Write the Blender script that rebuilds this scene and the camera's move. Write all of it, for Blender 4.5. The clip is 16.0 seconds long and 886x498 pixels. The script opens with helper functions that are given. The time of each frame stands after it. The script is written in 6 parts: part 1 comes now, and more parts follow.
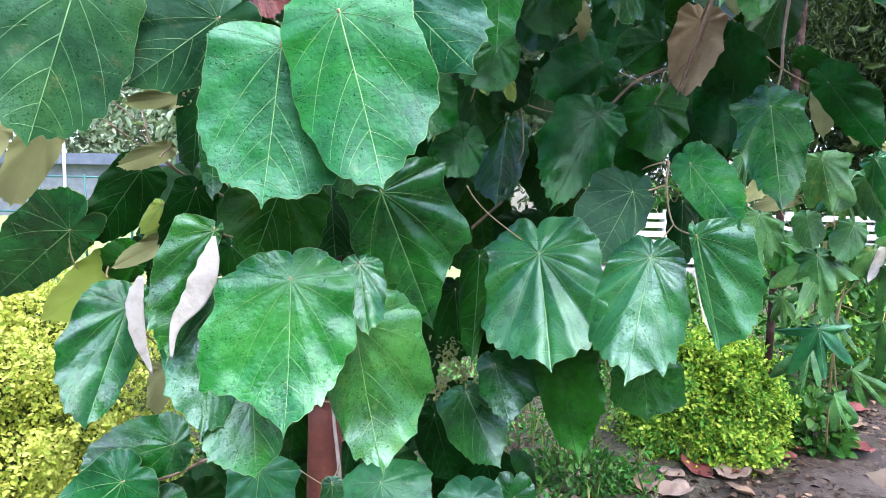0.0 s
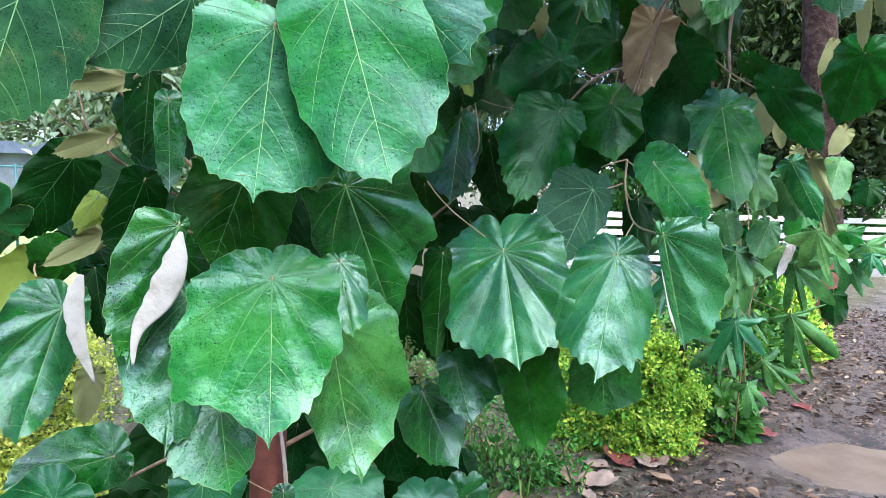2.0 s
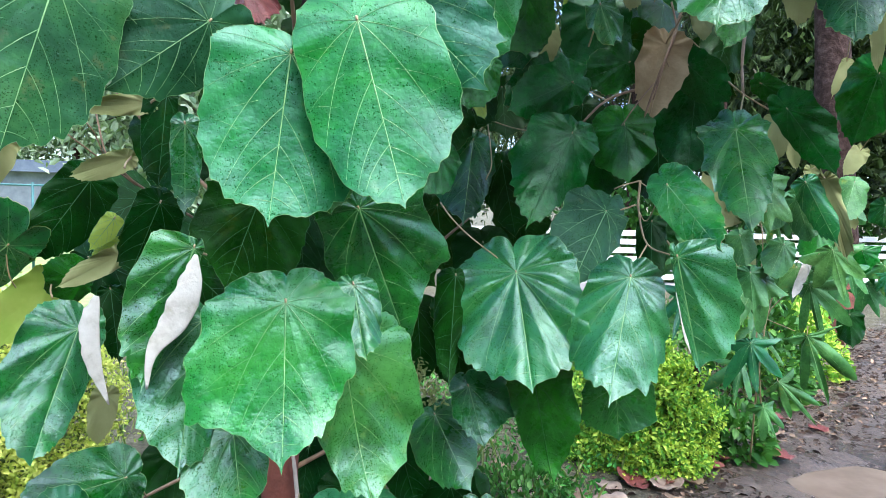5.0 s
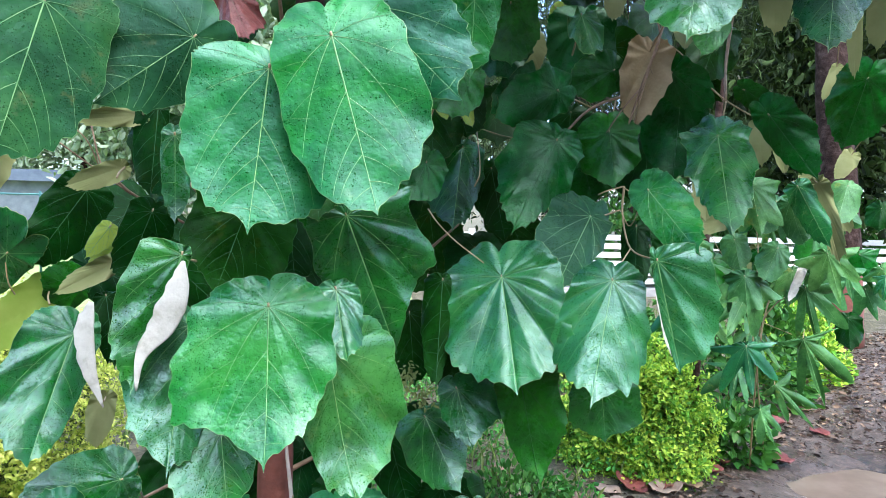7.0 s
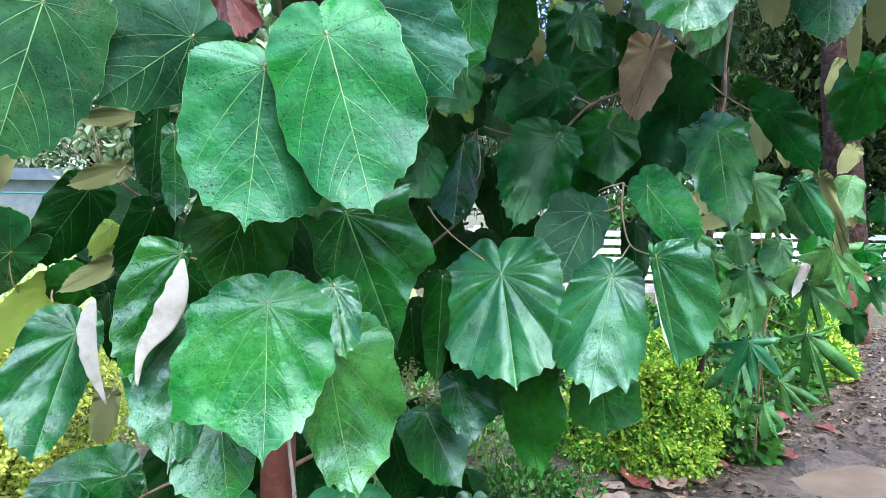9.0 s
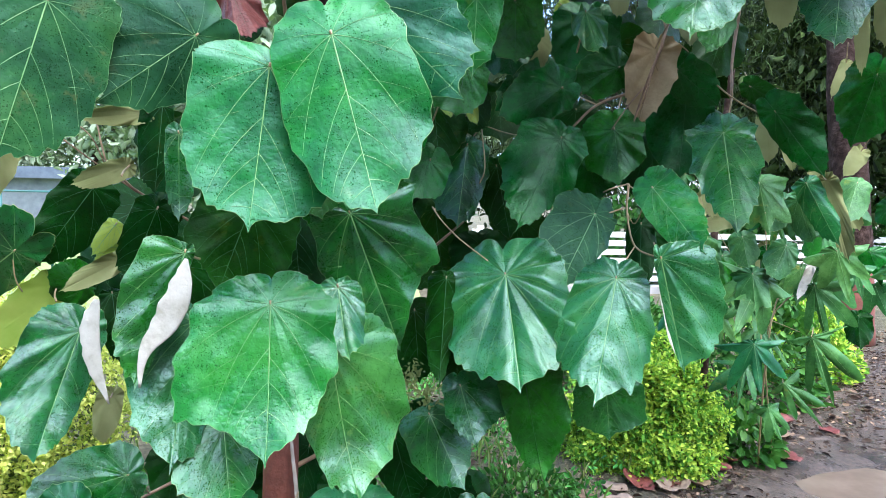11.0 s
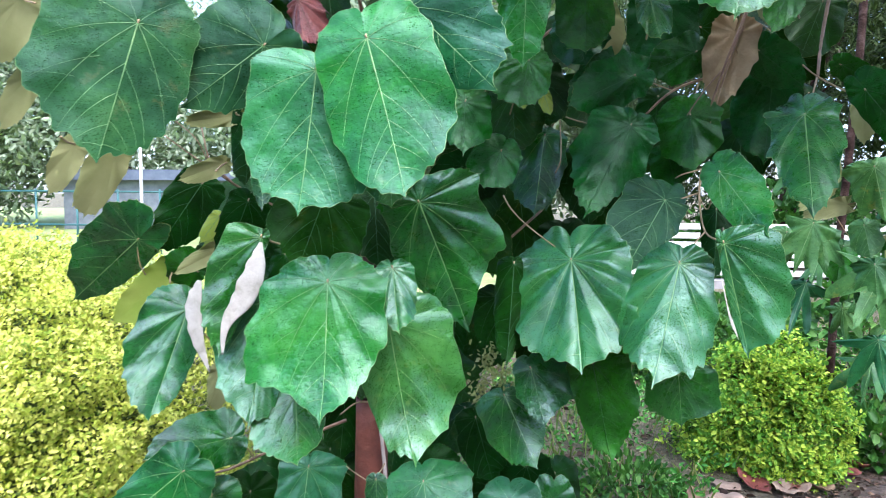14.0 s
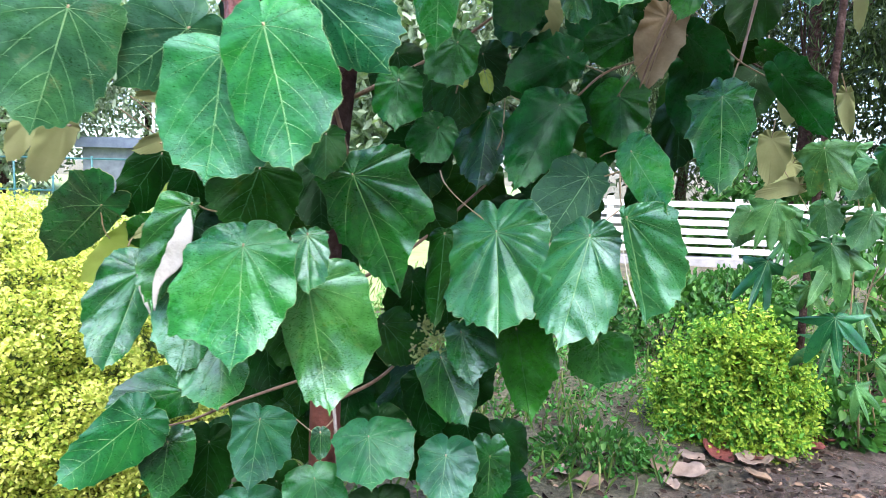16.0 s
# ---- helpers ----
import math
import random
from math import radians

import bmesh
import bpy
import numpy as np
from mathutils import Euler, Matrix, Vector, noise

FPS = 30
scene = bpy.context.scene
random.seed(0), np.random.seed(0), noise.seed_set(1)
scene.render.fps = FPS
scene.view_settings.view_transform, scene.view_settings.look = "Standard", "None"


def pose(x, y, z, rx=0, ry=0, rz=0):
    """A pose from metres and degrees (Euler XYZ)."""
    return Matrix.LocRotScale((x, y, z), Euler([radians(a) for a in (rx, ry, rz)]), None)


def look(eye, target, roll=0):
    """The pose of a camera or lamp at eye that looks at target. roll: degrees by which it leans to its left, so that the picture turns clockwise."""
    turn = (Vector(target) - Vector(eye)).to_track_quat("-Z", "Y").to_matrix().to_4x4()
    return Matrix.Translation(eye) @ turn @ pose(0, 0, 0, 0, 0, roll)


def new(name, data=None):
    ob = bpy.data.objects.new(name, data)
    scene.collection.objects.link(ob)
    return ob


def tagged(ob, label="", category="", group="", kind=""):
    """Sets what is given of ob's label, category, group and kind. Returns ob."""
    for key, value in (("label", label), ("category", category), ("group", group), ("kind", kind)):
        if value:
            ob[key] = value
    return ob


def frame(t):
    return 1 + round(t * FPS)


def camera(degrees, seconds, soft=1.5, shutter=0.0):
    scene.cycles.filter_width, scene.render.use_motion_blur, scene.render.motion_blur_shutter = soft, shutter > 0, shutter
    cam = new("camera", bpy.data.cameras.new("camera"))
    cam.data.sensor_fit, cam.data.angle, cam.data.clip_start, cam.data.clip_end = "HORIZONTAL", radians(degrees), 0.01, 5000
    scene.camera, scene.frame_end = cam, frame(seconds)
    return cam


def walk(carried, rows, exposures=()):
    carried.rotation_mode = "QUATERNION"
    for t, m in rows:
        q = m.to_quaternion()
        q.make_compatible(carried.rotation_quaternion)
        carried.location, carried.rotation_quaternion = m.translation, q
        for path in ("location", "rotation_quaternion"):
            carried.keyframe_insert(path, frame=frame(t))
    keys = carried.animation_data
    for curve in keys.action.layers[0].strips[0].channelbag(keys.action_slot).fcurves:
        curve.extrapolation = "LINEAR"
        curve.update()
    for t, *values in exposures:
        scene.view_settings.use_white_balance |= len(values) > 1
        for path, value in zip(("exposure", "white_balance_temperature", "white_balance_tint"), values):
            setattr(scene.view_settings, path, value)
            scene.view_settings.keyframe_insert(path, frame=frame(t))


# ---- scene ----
cam = camera(64.1, 16.0, soft=0.6, shutter=0.5)
METRES, EYE, TILT, LEAN, TURN = 0.85, 1.5, -5.5, 0.0, 0.0
PATH = [
    (0, (0.013, 0.049, 1.498), (-0.013, 2.04, 1.311), 0.9),
    (0.5, (-0.017, 0.062, 1.499), (-0.037, 2.052, 1.309), 0.2),
    (1, (-0.053, 0.076, 1.498), (0.028, 2.066, 1.313), 1.3),
    (1.5, (-0.09, 0.085, 1.495), (0.071, 2.07, 1.309), 2.0),
    (2, (-0.116, 0.098, 1.494), (0.127, 2.073, 1.301), 1.8),
    (2.5, (-0.136, 0.102, 1.495), (0.132, 2.077, 1.32), 2.3),
    (3, (-0.137, 0.105, 1.495), (0.153, 2.077, 1.332), 2.4),
    (3.5, (-0.129, 0.11, 1.496), (0.154, 2.083, 1.331), 2.0),
    (4, (-0.12, 0.103, 1.494), (0.124, 2.082, 1.336), 2.0),
    (4.2, (-0.124, 0.104, 1.496), (0.098, 2.085, 1.337), 2.0),
    (6.3, (-0.097, 0.073, 1.504), (0.101, 2.059, 1.39), 1.5),
    (6.5, (-0.093, 0.068, 1.503), (0.102, 2.055, 1.385), 1.3),
    (7, (-0.078, 0.058, 1.504), (0.112, 2.045, 1.377), 1.4),
    (7.5, (-0.068, 0.049, 1.506), (0.112, 2.036, 1.37), 1.3),
    (8, (-0.065, 0.043, 1.505), (0.107, 2.03, 1.358), 1.3),
    (8.5, (-0.067, 0.044, 1.506), (0.106, 2.032, 1.366), 1.1),
    (9, (-0.065, 0.05, 1.505), (0.109, 2.038, 1.369), 1.1),
    (11.5, (-0.066, 0.056, 1.506), (0.097, 2.044, 1.37), 1.4),
    (12, (-0.048, 0.05, 1.503), (0.108, 2.04, 1.37), 1.1),
    (12.5, (-0.012, 0.044, 1.506), (0.132, 2.036, 1.395), 0.8),
    (13, (0.05, 0.031, 1.504), (0.144, 2.025, 1.394), 1.2),
    (13.5, (0.078, 0.017, 1.501), (-0.009, 2.01, 1.365), 0.1),
    (14, (0.078, -0.027, 1.493), (-0.126, 1.956, 1.339), 0.4),
    (14.5, (0.085, -0.097, 1.494), (-0.156, 1.877, 1.28), 1.1),
    (15, (0.114, -0.165, 1.499), (-0.109, 1.804, 1.224), 1.9),
    (15.5, (0.21, -0.169, 1.502), (-0.022, 1.804, 1.275), 1.3),
    (16, (0.299, -0.118, 1.499), (0.046, 1.853, 1.27), 1.4),
]
walk(cam, [(t, look(eye, target, roll)) for t, eye, target, roll in PATH], exposures=[(0, 2.76, 6050, 15), (1.5, 2.70, 6000, 12), (3, 2.66, 5950, 6), (13, 2.70, 5950, 6), (14, 2.70, 6050, 14), (15.5, 2.70, 6100, 13), (16, 2.84, 6150, 13)])

# ---- world and light ----
world = bpy.data.worlds.new("sky")
world.use_nodes = True
scene.world = world
wn = world.node_tree.nodes
sky = wn.new("ShaderNodeTexSky")
sky.sky_type = "NISHITA"
sky.sun_disc = False
sky.sun_elevation = radians(58)
sky.sun_rotation = radians(150)
sky.dust_density = 2.2
sky.air_density = 0.7
wn["Background"].inputs[1].default_value = 0.15
world.node_tree.links.new(sky.outputs[0], wn["Background"].inputs[0])
sun = new("sun", bpy.data.lights.new("sun", "SUN"))
sun.data.energy = 0.85
sun.data.angle = radians(60)
sun.data.color = (1.0, 0.99, 0.97)
sun.matrix_world = look((0.2, -2.6, 6.0), (0, 1.5, 0))


# ---- materials ----
def node_mat(name):
    m = bpy.data.materials.new(name)
    m.use_nodes = True
    nt = m.node_tree
    b = nt.nodes["Principled BSDF"]
    return m, nt, b


def ramp(nt, fac, stops):
    r = nt.nodes.new("ShaderNodeValToRGB")
    els = r.color_ramp.elements
    while len(els) < len(stops):
        els.new(0.5)
    for e, (p, c) in zip(els, stops):
        e.position, e.color = p, (*c, 1)
    nt.links.new(fac, r.inputs[0])
    return r.outputs[0]


def tex(nt, kind, scale, vec=None, **inp):
    n = nt.nodes.new(kind)
    n.inputs["Scale"].default_value = scale
    for k, v in inp.items():
        n.inputs[k].default_value = v
    if vec is not None:
        nt.links.new(vec, n.inputs["Vector"])
    return n


def math_node(nt, op, a, b=0.5, clamp=False):
    n = nt.nodes.new("ShaderNodeMath")
    n.operation, n.use_clamp = op, clamp
    for i, v in enumerate((a, b)):
        if isinstance(v, (int, float)):
            n.inputs[i].default_value = v
        else:
            nt.links.new(v, n.inputs[i])
    return n.outputs[0]


def mix_col(nt, fac, a, b, mode="MIX"):
    n = nt.nodes.new("ShaderNodeMix")
    n.data_type, n.blend_type = "RGBA", mode
    for sock, v in ((n.inputs["Factor"], fac), (n.inputs["A"], a), (n.inputs["B"], b)):
        if isinstance(v, (int, float)):
            sock.default_value = v
        elif isinstance(v, tuple):
            sock.default_value = (*v, 1)
        else:
            nt.links.new(v, sock)
    return n.outputs["Result"]


def coords(nt, shift=True):
    """Object coordinates in metres, shifted by the object's random number."""
    tc = nt.nodes.new("ShaderNodeTexCoord")
    if not shift:
        return tc.outputs["Object"]
    info = nt.nodes.new("ShaderNodeObjectInfo")
    add = nt.nodes.new("ShaderNodeVectorMath")
    add.operation = "ADD"
    nt.links.new(tc.outputs["Object"], add.inputs[0])
    nt.links.new(math_node(nt, "MULTIPLY", info.outputs["Random"], 7.0), add.inputs[1])
    return add.outputs[0]


def bump(nt, b, height, strength, distance):
    n = nt.nodes.new("ShaderNodeBump")
    n.inputs["Strength"].default_value, n.inputs["Distance"].default_value = strength, distance
    nt.links.new(height, n.inputs["Height"])
    nt.links.new(n.outputs[0], b.inputs["Normal"])
    return n.outputs[0]


def translucent(nt, b, colour, share, normal=None):
    out = nt.nodes["Material Output"]
    tr = nt.nodes.new("ShaderNodeBsdfTranslucent")
    if isinstance(colour, tuple):
        tr.inputs[0].default_value = (*colour, 1)
    else:
        nt.links.new(colour, tr.inputs[0])
    mx = nt.nodes.new("ShaderNodeMixShader")
    mx.inputs[0].default_value = share
    nt.links.new(b.outputs[0], mx.inputs[1])
    nt.links.new(tr.outputs[0], mx.inputs[2])
    nt.links.new(mx.outputs[0], out.inputs[0])


def leaf_material(name, deep, mid, light, rough=0.36, wet=1.0, gloss=0.6, tint=(0.70, 1.0, 0.88)):
    """Leathery leaf skin. wet: how thickly rain drops lie on it; gloss: the strength of its shine."""
    m, nt, b = node_mat(name)
    v = coords(nt)
    n1 = tex(nt, "ShaderNodeTexNoise", 9, v, Detail=4)
    n2 = tex(nt, "ShaderNodeTexNoise", 75, v, Detail=3)
    f = math_node(nt, "ADD", math_node(nt, "MULTIPLY", n1.outputs[0], 0.7), math_node(nt, "MULTIPLY", n2.outputs[0], 0.3))
    col = ramp(nt, f, [(0.36, deep), (0.5, mid), (0.64, light)])
    # yellowing flecks, few and soft
    n3 = tex(nt, "ShaderNodeTexNoise", 26, v, Detail=6, Roughness=0.75)
    fleck = math_node(nt, "MULTIPLY", math_node(nt, "SUBTRACT", n3.outputs[0], 0.56, True), 6.0, True)
    patch = tex(nt, "ShaderNodeTexNoise", 5, v, Detail=2)
    fleck = math_node(nt, "MULTIPLY", fleck, math_node(nt, "MULTIPLY", math_node(nt, "SUBTRACT", patch.outputs[0], 0.48, True), 6.0, True))
    col = mix_col(nt, math_node(nt, "MULTIPLY", fleck, 0.7), col, (light[0] * 4 + 0.03, light[1] * 1.25, light[2] * 0.5))
    info = nt.nodes.new("ShaderNodeObjectInfo")
    hsv = nt.nodes.new("ShaderNodeHueSaturation")
    nt.links.new(col, hsv.inputs["Color"])
    nt.links.new(math_node(nt, "ADD", math_node(nt, "MULTIPLY", info.outputs["Random"], 0.4), 0.80), hsv.inputs["Value"])
    nt.links.new(math_node(nt, "ADD", math_node(nt, "MULTIPLY", info.outputs["Random"], -0.03), 0.505), hsv.inputs["Hue"])
    col = hsv.outputs[0]
    # the net of small veins, the puckers between them and the leathery grain
    net = tex(nt, "ShaderNodeTexVoronoi", 95, v)
    net.feature = "DISTANCE_TO_EDGE"
    netm = math_node(nt, "MULTIPLY", net.outputs["Distance"], 3.0, True)
    grain = tex(nt, "ShaderNodeTexNoise", 330, v, Detail=2)
    pucker = tex(nt, "ShaderNodeTexNoise", 48, v, Detail=3)
    height = math_node(nt, "ADD", math_node(nt, "MULTIPLY", netm, 0.16), math_node(nt, "MULTIPLY", grain.outputs[0], 0.26))
    height = math_node(nt, "ADD", height, math_node(nt, "MULTIPLY", pucker.outputs[0], 0.95))
    swell = tex(nt, "ShaderNodeTexNoise", 19, v, Detail=2)
    height = math_node(nt, "ADD", height, math_node(nt, "MULTIPLY", swell.outputs[0], 2.2))
    # the water film: glossier and duller patches
    film = tex(nt, "ShaderNodeTexNoise", 15, v, Detail=7, Roughness=0.75)
    r = math_node(nt, "ADD", rough - 0.34, math_node(nt, "MULTIPLY", film.outputs[0], 0.66))
    b.inputs["Specular IOR Level"].default_value = gloss
    b.inputs["Specular Tint"].default_value = (*tint, 1)
    if wet:
        # rain drops of three sizes, in loose clusters, with uneven rims
        wob = tex(nt, "ShaderNodeTexNoise", 150, v, Detail=1)
        off = nt.nodes.new("ShaderNodeVectorMath")
        off.operation = "MULTIPLY_ADD"
        nt.links.new(wob.outputs["Color"], off.inputs[0])
        off.inputs[1].default_value = (0.004, 0.004, 0.004)
        nt.links.new(v, off.inputs[2])
        dropsum = None
        crowding = tex(nt, "ShaderNodeTexNoise", 21, v, Detail=4, Roughness=0.6)
        crowd = math_node(nt, "MULTIPLY", math_node(nt, "SUBTRACT", 0.5, crowding.outputs[0]), 3.4)
        for sc, size, share in ((140, 0.19, 0.93), (240, 0.25, 0.80), (430, 0.31, 0.62)):
            d = tex(nt, "ShaderNodeTexVoronoi", sc, off.outputs[0])
            sep = nt.nodes.new("ShaderNodeSeparateColor")
            nt.links.new(d.outputs["Color"], sep.inputs[0])
            has = math_node(nt, "GREATER_THAN", sep.outputs[0], math_node(nt, "ADD", crowd, 1 - (1 - share) * wet))
            wide = math_node(nt, "MULTIPLY", math_node(nt, "ADD", sep.outputs[1], 0.5), size)
            dome = math_node(nt, "SUBTRACT", 1.0, math_node(nt, "POWER", math_node(nt, "DIVIDE", d.outputs["Distance"], wide), 2.0), True)
            dome = math_node(nt, "MULTIPLY", math_node(nt, "POWER", dome, 0.5), math_node(nt, "MULTIPLY", has, 130.0 / (sc + 40)))
            dropsum = dome if dropsum is None else math_node(nt, "MAXIMUM", dropsum, dome)
        height = math_node(nt, "ADD", height, dropsum)
        on = math_node(nt, "GREATER_THAN", dropsum, 0.04)
        r = math_node(nt, "SUBTRACT", r, math_node(nt, "MULTIPLY", on, rough - 0.12))
        # water is less glossy than the skin's wax; drops painted dark for lost sheen
        nt.links.new(math_node(nt, "SUBTRACT", gloss, math_node(nt, "MULTIPLY", on, gloss - 0.25)), b.inputs["Specular IOR Level"])
        col = mix_col(nt, math_node(nt, "MULTIPLY", on, 0.6), col, (deep[0] * 0.7, deep[1] * 0.7, deep[2] * 0.8))
    nt.links.new(math_node(nt, "MAXIMUM", r, 0.07), b.inputs["Roughness"])
    nt.links.new(col, b.inputs["Base Color"])
    bump(nt, b, height, 0.7, 0.0015)
    tr = mix_col(nt, 0.5, col, (0.25, 0.50, 0.04))
    translucent(nt, b, tr, 0.10)
    return m


def plain_mat(name, stops, scale=12, rough=0.7, bump_scale=60, bump_h=0.003, strength=0.5, trans=None, island=0.0, shift=True, detail=6):
    m, nt, b = node_mat(name)
    v = coords(nt, shift)
    n1 = tex(nt, "ShaderNodeTexNoise", scale, v, Detail=detail, Roughness=0.62)
    f = n1.outputs[0]
    if island:
        g = nt.nodes.new("ShaderNodeNewGeometry")
        r = math_node(nt, "MULTIPLY", math_node(nt, "SUBTRACT", g.outputs["Random Per Island"], 0.5), island)
        f = math_node(nt, "ADD", f, r)
    col = ramp(nt, f, stops)
    nt.links.new(col, b.inputs["Base Color"])
    b.inputs["Roughness"].default_value = rough
    if island:
        b.inputs["Specular IOR Level"].default_value = 0.2
    if bump_h:
        n2 = tex(nt, "ShaderNodeTexNoise", bump_scale, v, Detail=5)
        bump(nt, b, n2.outputs[0], strength, bump_h)
    if trans:
        translucent(nt, b, trans[0], trans[1])
    return m


LEAF = leaf_material("leaf_green", (0.001, 0.036, 0.006), (0.004, 0.085, 0.012), (0.012, 0.155, 0.020), rough=0.33, wet=1.3, gloss=0.85, tint=(0.76, 0.98, 1.0))
LEAF_YOUNG = leaf_material("leaf_young", (0.004, 0.078, 0.013), (0.013, 0.145, 0.026), (0.036, 0.225, 0.042), rough=0.31, wet=0.75, gloss=0.75)
LEAF_WET = leaf_material("leaf_wet", (0.005, 0.075, 0.010), (0.014, 0.140, 0.020), (0.030, 0.205, 0.032), rough=0.36, wet=1.6, gloss=1.0, tint=(0.74, 0.98, 1.0))
LEAF_LIGHT = leaf_material("leaf_light", (0.003, 0.058, 0.014), (0.008, 0.108, 0.026), (0.018, 0.165, 0.036), rough=0.40, wet=0.8, gloss=0.58, tint=(0.66, 0.97, 1.0))
LEAF_DULL = leaf_material("leaf_dull", (0.005, 0.036, 0.012), (0.012, 0.064, 0.022), (0.025, 0.102, 0.030), rough=0.46, wet=1.2, gloss=0.30, tint=(0.66, 0.97, 1.0))
LEAF_LOBED = leaf_material("leaf_lobed", (0.014, 0.078, 0.014), (0.036, 0.145, 0.028), (0.080, 0.235, 0.058), rough=0.40, wet=0.5, gloss=0.42)
# leaf green darkened: the shade inside the shrub is put into the colour
LEAF_SHADED = leaf_material("leaf_shaded", (0.001, 0.011, 0.002), (0.002, 0.025, 0.003), (0.004, 0.048, 0.006), rough=0.33, wet=0.7, gloss=0.12, tint=(0.62, 1.0, 0.62))
# veins darkened to go with the shaded leaf colours
VEIN_SHADED = plain_mat("vein_shaded", [(0.3, (0.012, 0.075, 0.014)), (0.7, (0.035, 0.14, 0.028))], 30, 0.5, bump_h=0)
VEIN = plain_mat("vein_pale", [(0.3, (0.09, 0.24, 0.07)), (0.7, (0.24, 0.42, 0.15))], 30, 0.5, bump_h=0)
UNDER = plain_mat("felted_underside", [(0.3, (0.22, 0.235, 0.09)), (0.7, (0.37, 0.38, 0.17))], 14, 0.9, 250, 0.001, 0.4, ((0.45, 0.52, 0.14), 0.42))
UNDER_PALE = plain_mat("white_felt_underside", [(0.28, (0.32, 0.30, 0.23)), (0.45, (0.48, 0.46, 0.40)), (0.7, (0.60, 0.58, 0.52))], 30, 0.9, 55, 0.005, 0.7, ((0.5, 0.5, 0.4), 0.15))
STALK = plain_mat("leaf_stalk", [(0.3, (0.26, 0.18, 0.09)), (0.7, (0.42, 0.31, 0.17))], 25, 0.6, 90, 0.0008)
TWIG = plain_mat("twig_bark", [(0.3, (0.15, 0.09, 0.055)), (0.7, (0.36, 0.24, 0.15))], 25, 0.7, 90, 0.002)
BARK_THIN = plain_mat("dark_vein", [(0.3, (0.05, 0.025, 0.016)), (0.7, (0.12, 0.07, 0.045))], 25, 0.7, bump_h=0)
DRY = plain_mat("dry_leaf", [(0.3, (0.34, 0.25, 0.13)), (0.7, (0.58, 0.46, 0.28))], 16, 0.85, 120, 0.003, 0.6, ((0.45, 0.3, 0.12), 0.3))
DRY_RED = plain_mat("dry_red_leaf", [(0.3, (0.085, 0.018, 0.015)), (0.7, (0.20, 0.05, 0.04))], 20, 0.55, 90, 0.006, 0.8)
PALE_STEM = plain_mat("pale_stem", [(0.3, (0.34, 0.29, 0.25)), (0.7, (0.55, 0.48, 0.42))], 25, 0.7, 60, 0.003)
# leaves lit from behind: their yellow glow is put into the colour
BACKLIT_LEAF = plain_mat("backlit_yellow_leaf", [(0.3, (0.24, 0.38, 0.04)), (0.7, (0.42, 0.53, 0.10))], 14, 0.6, 90, 0.001, 0.4, ((0.6, 0.6, 0.04), 0.4))
# leaf green with canopy shade in the colour: less blue, weaker sky sheen
LEAF_HALF_SHADE = leaf_material("leaf_half_shade", (0.001, 0.036, 0.004), (0.003, 0.082, 0.008), (0.007, 0.145, 0.014), rough=0.30, wet=0.9, gloss=0.45, tint=(0.62, 1.0, 0.68))


# ---- builders ----
def mesh_object(name, verts, faces, mat, parent=None, label="", smooth=True):
    """One mesh object from plain arrays."""
    me = bpy.data.meshes.new(name)
    me.from_pydata([tuple(v) for v in verts], [], faces)
    me.materials.append(mat)
    if smooth:
        me.polygons.foreach_set("use_smooth", [True] * len(me.polygons))
    me.update()
    ob = new(name, me)
    if parent:
        ob.parent = parent
        if parent.type == "EMPTY":
            ob.matrix_parent_inverse = Matrix.Translation(-parent.location)
    if label:
        tagged(ob, label)
    return ob


def part(name, bm, mat, parent, label=""):
    me = bpy.data.meshes.new(name)
    bm.to_mesh(me)
    bm.free()
    me.materials.append(mat)
    ob = new(name, me)
    if parent:
        ob.parent = parent
        if parent.type == "EMPTY":
            ob.matrix_parent_inverse = Matrix.Translation(-parent.location)
    if label:
        tagged(ob, label)
    return ob


def thing(name, at, label, category, group="", kind=""):
    e = new(name)
    e.empty_display_size = 0.1
    e.location = at
    return tagged(e, label, category, group, kind)


def tube_arrays(points, radii, sides=8, knobs=0.0, seed=0):
    """A tube through points with a radius at each; returns verts and faces."""
    rng = np.random.default_rng(seed)
    pts = np.array(points, float)
    n = len(pts)
    verts, faces = [], []
    up = np.array((0.31, 0.57, 0.76))
    for i in range(n):
        d = pts[min(i + 1, n - 1)] - pts[max(i - 1, 0)]
        d /= np.linalg.norm(d) + 1e-9
        a = np.cross(d, up)
        a /= np.linalg.norm(a) + 1e-9
        c = np.cross(d, a)
        for k in range(sides):
            w = 2 * math.pi * k / sides
            r = radii[i] * (1 + knobs * rng.uniform(-1, 1))
            verts.append(pts[i] + r * (math.cos(w) * a + math.sin(w) * c))
    for i in range(n - 1):
        for k in range(sides):
            k2 = (k + 1) % sides
            faces.append((i * sides + k, i * sides + k2, (i + 1) * sides + k2, (i + 1) * sides + k))
    faces.append(tuple(range(sides - 1, -1, -1)))
    faces.append(tuple((n - 1) * sides + k for k in range(sides)))
    return verts, faces


def smooth_line(points, per=6):
    """Catmull-Rom points through the given ones."""
    p = [np.array(q, float) for q in points]
    p = [2 * p[0] - p[1]] + p + [2 * p[-1] - p[-2]]
    out = []
    for i in range(1, len(p) - 2):
        for k in range(per):
            t = k / per
            out.append(0.5 * (2 * p[i] + (p[i + 1] - p[i - 1]) * t + (2 * p[i - 1] - 5 * p[i] + 4 * p[i + 1] - p[i + 2]) * t * t
                              + (3 * p[i] - p[i - 1] - 3 * p[i + 1] + p[i + 2]) * t ** 3))
    out.append(p[-2])
    return np.array(out)


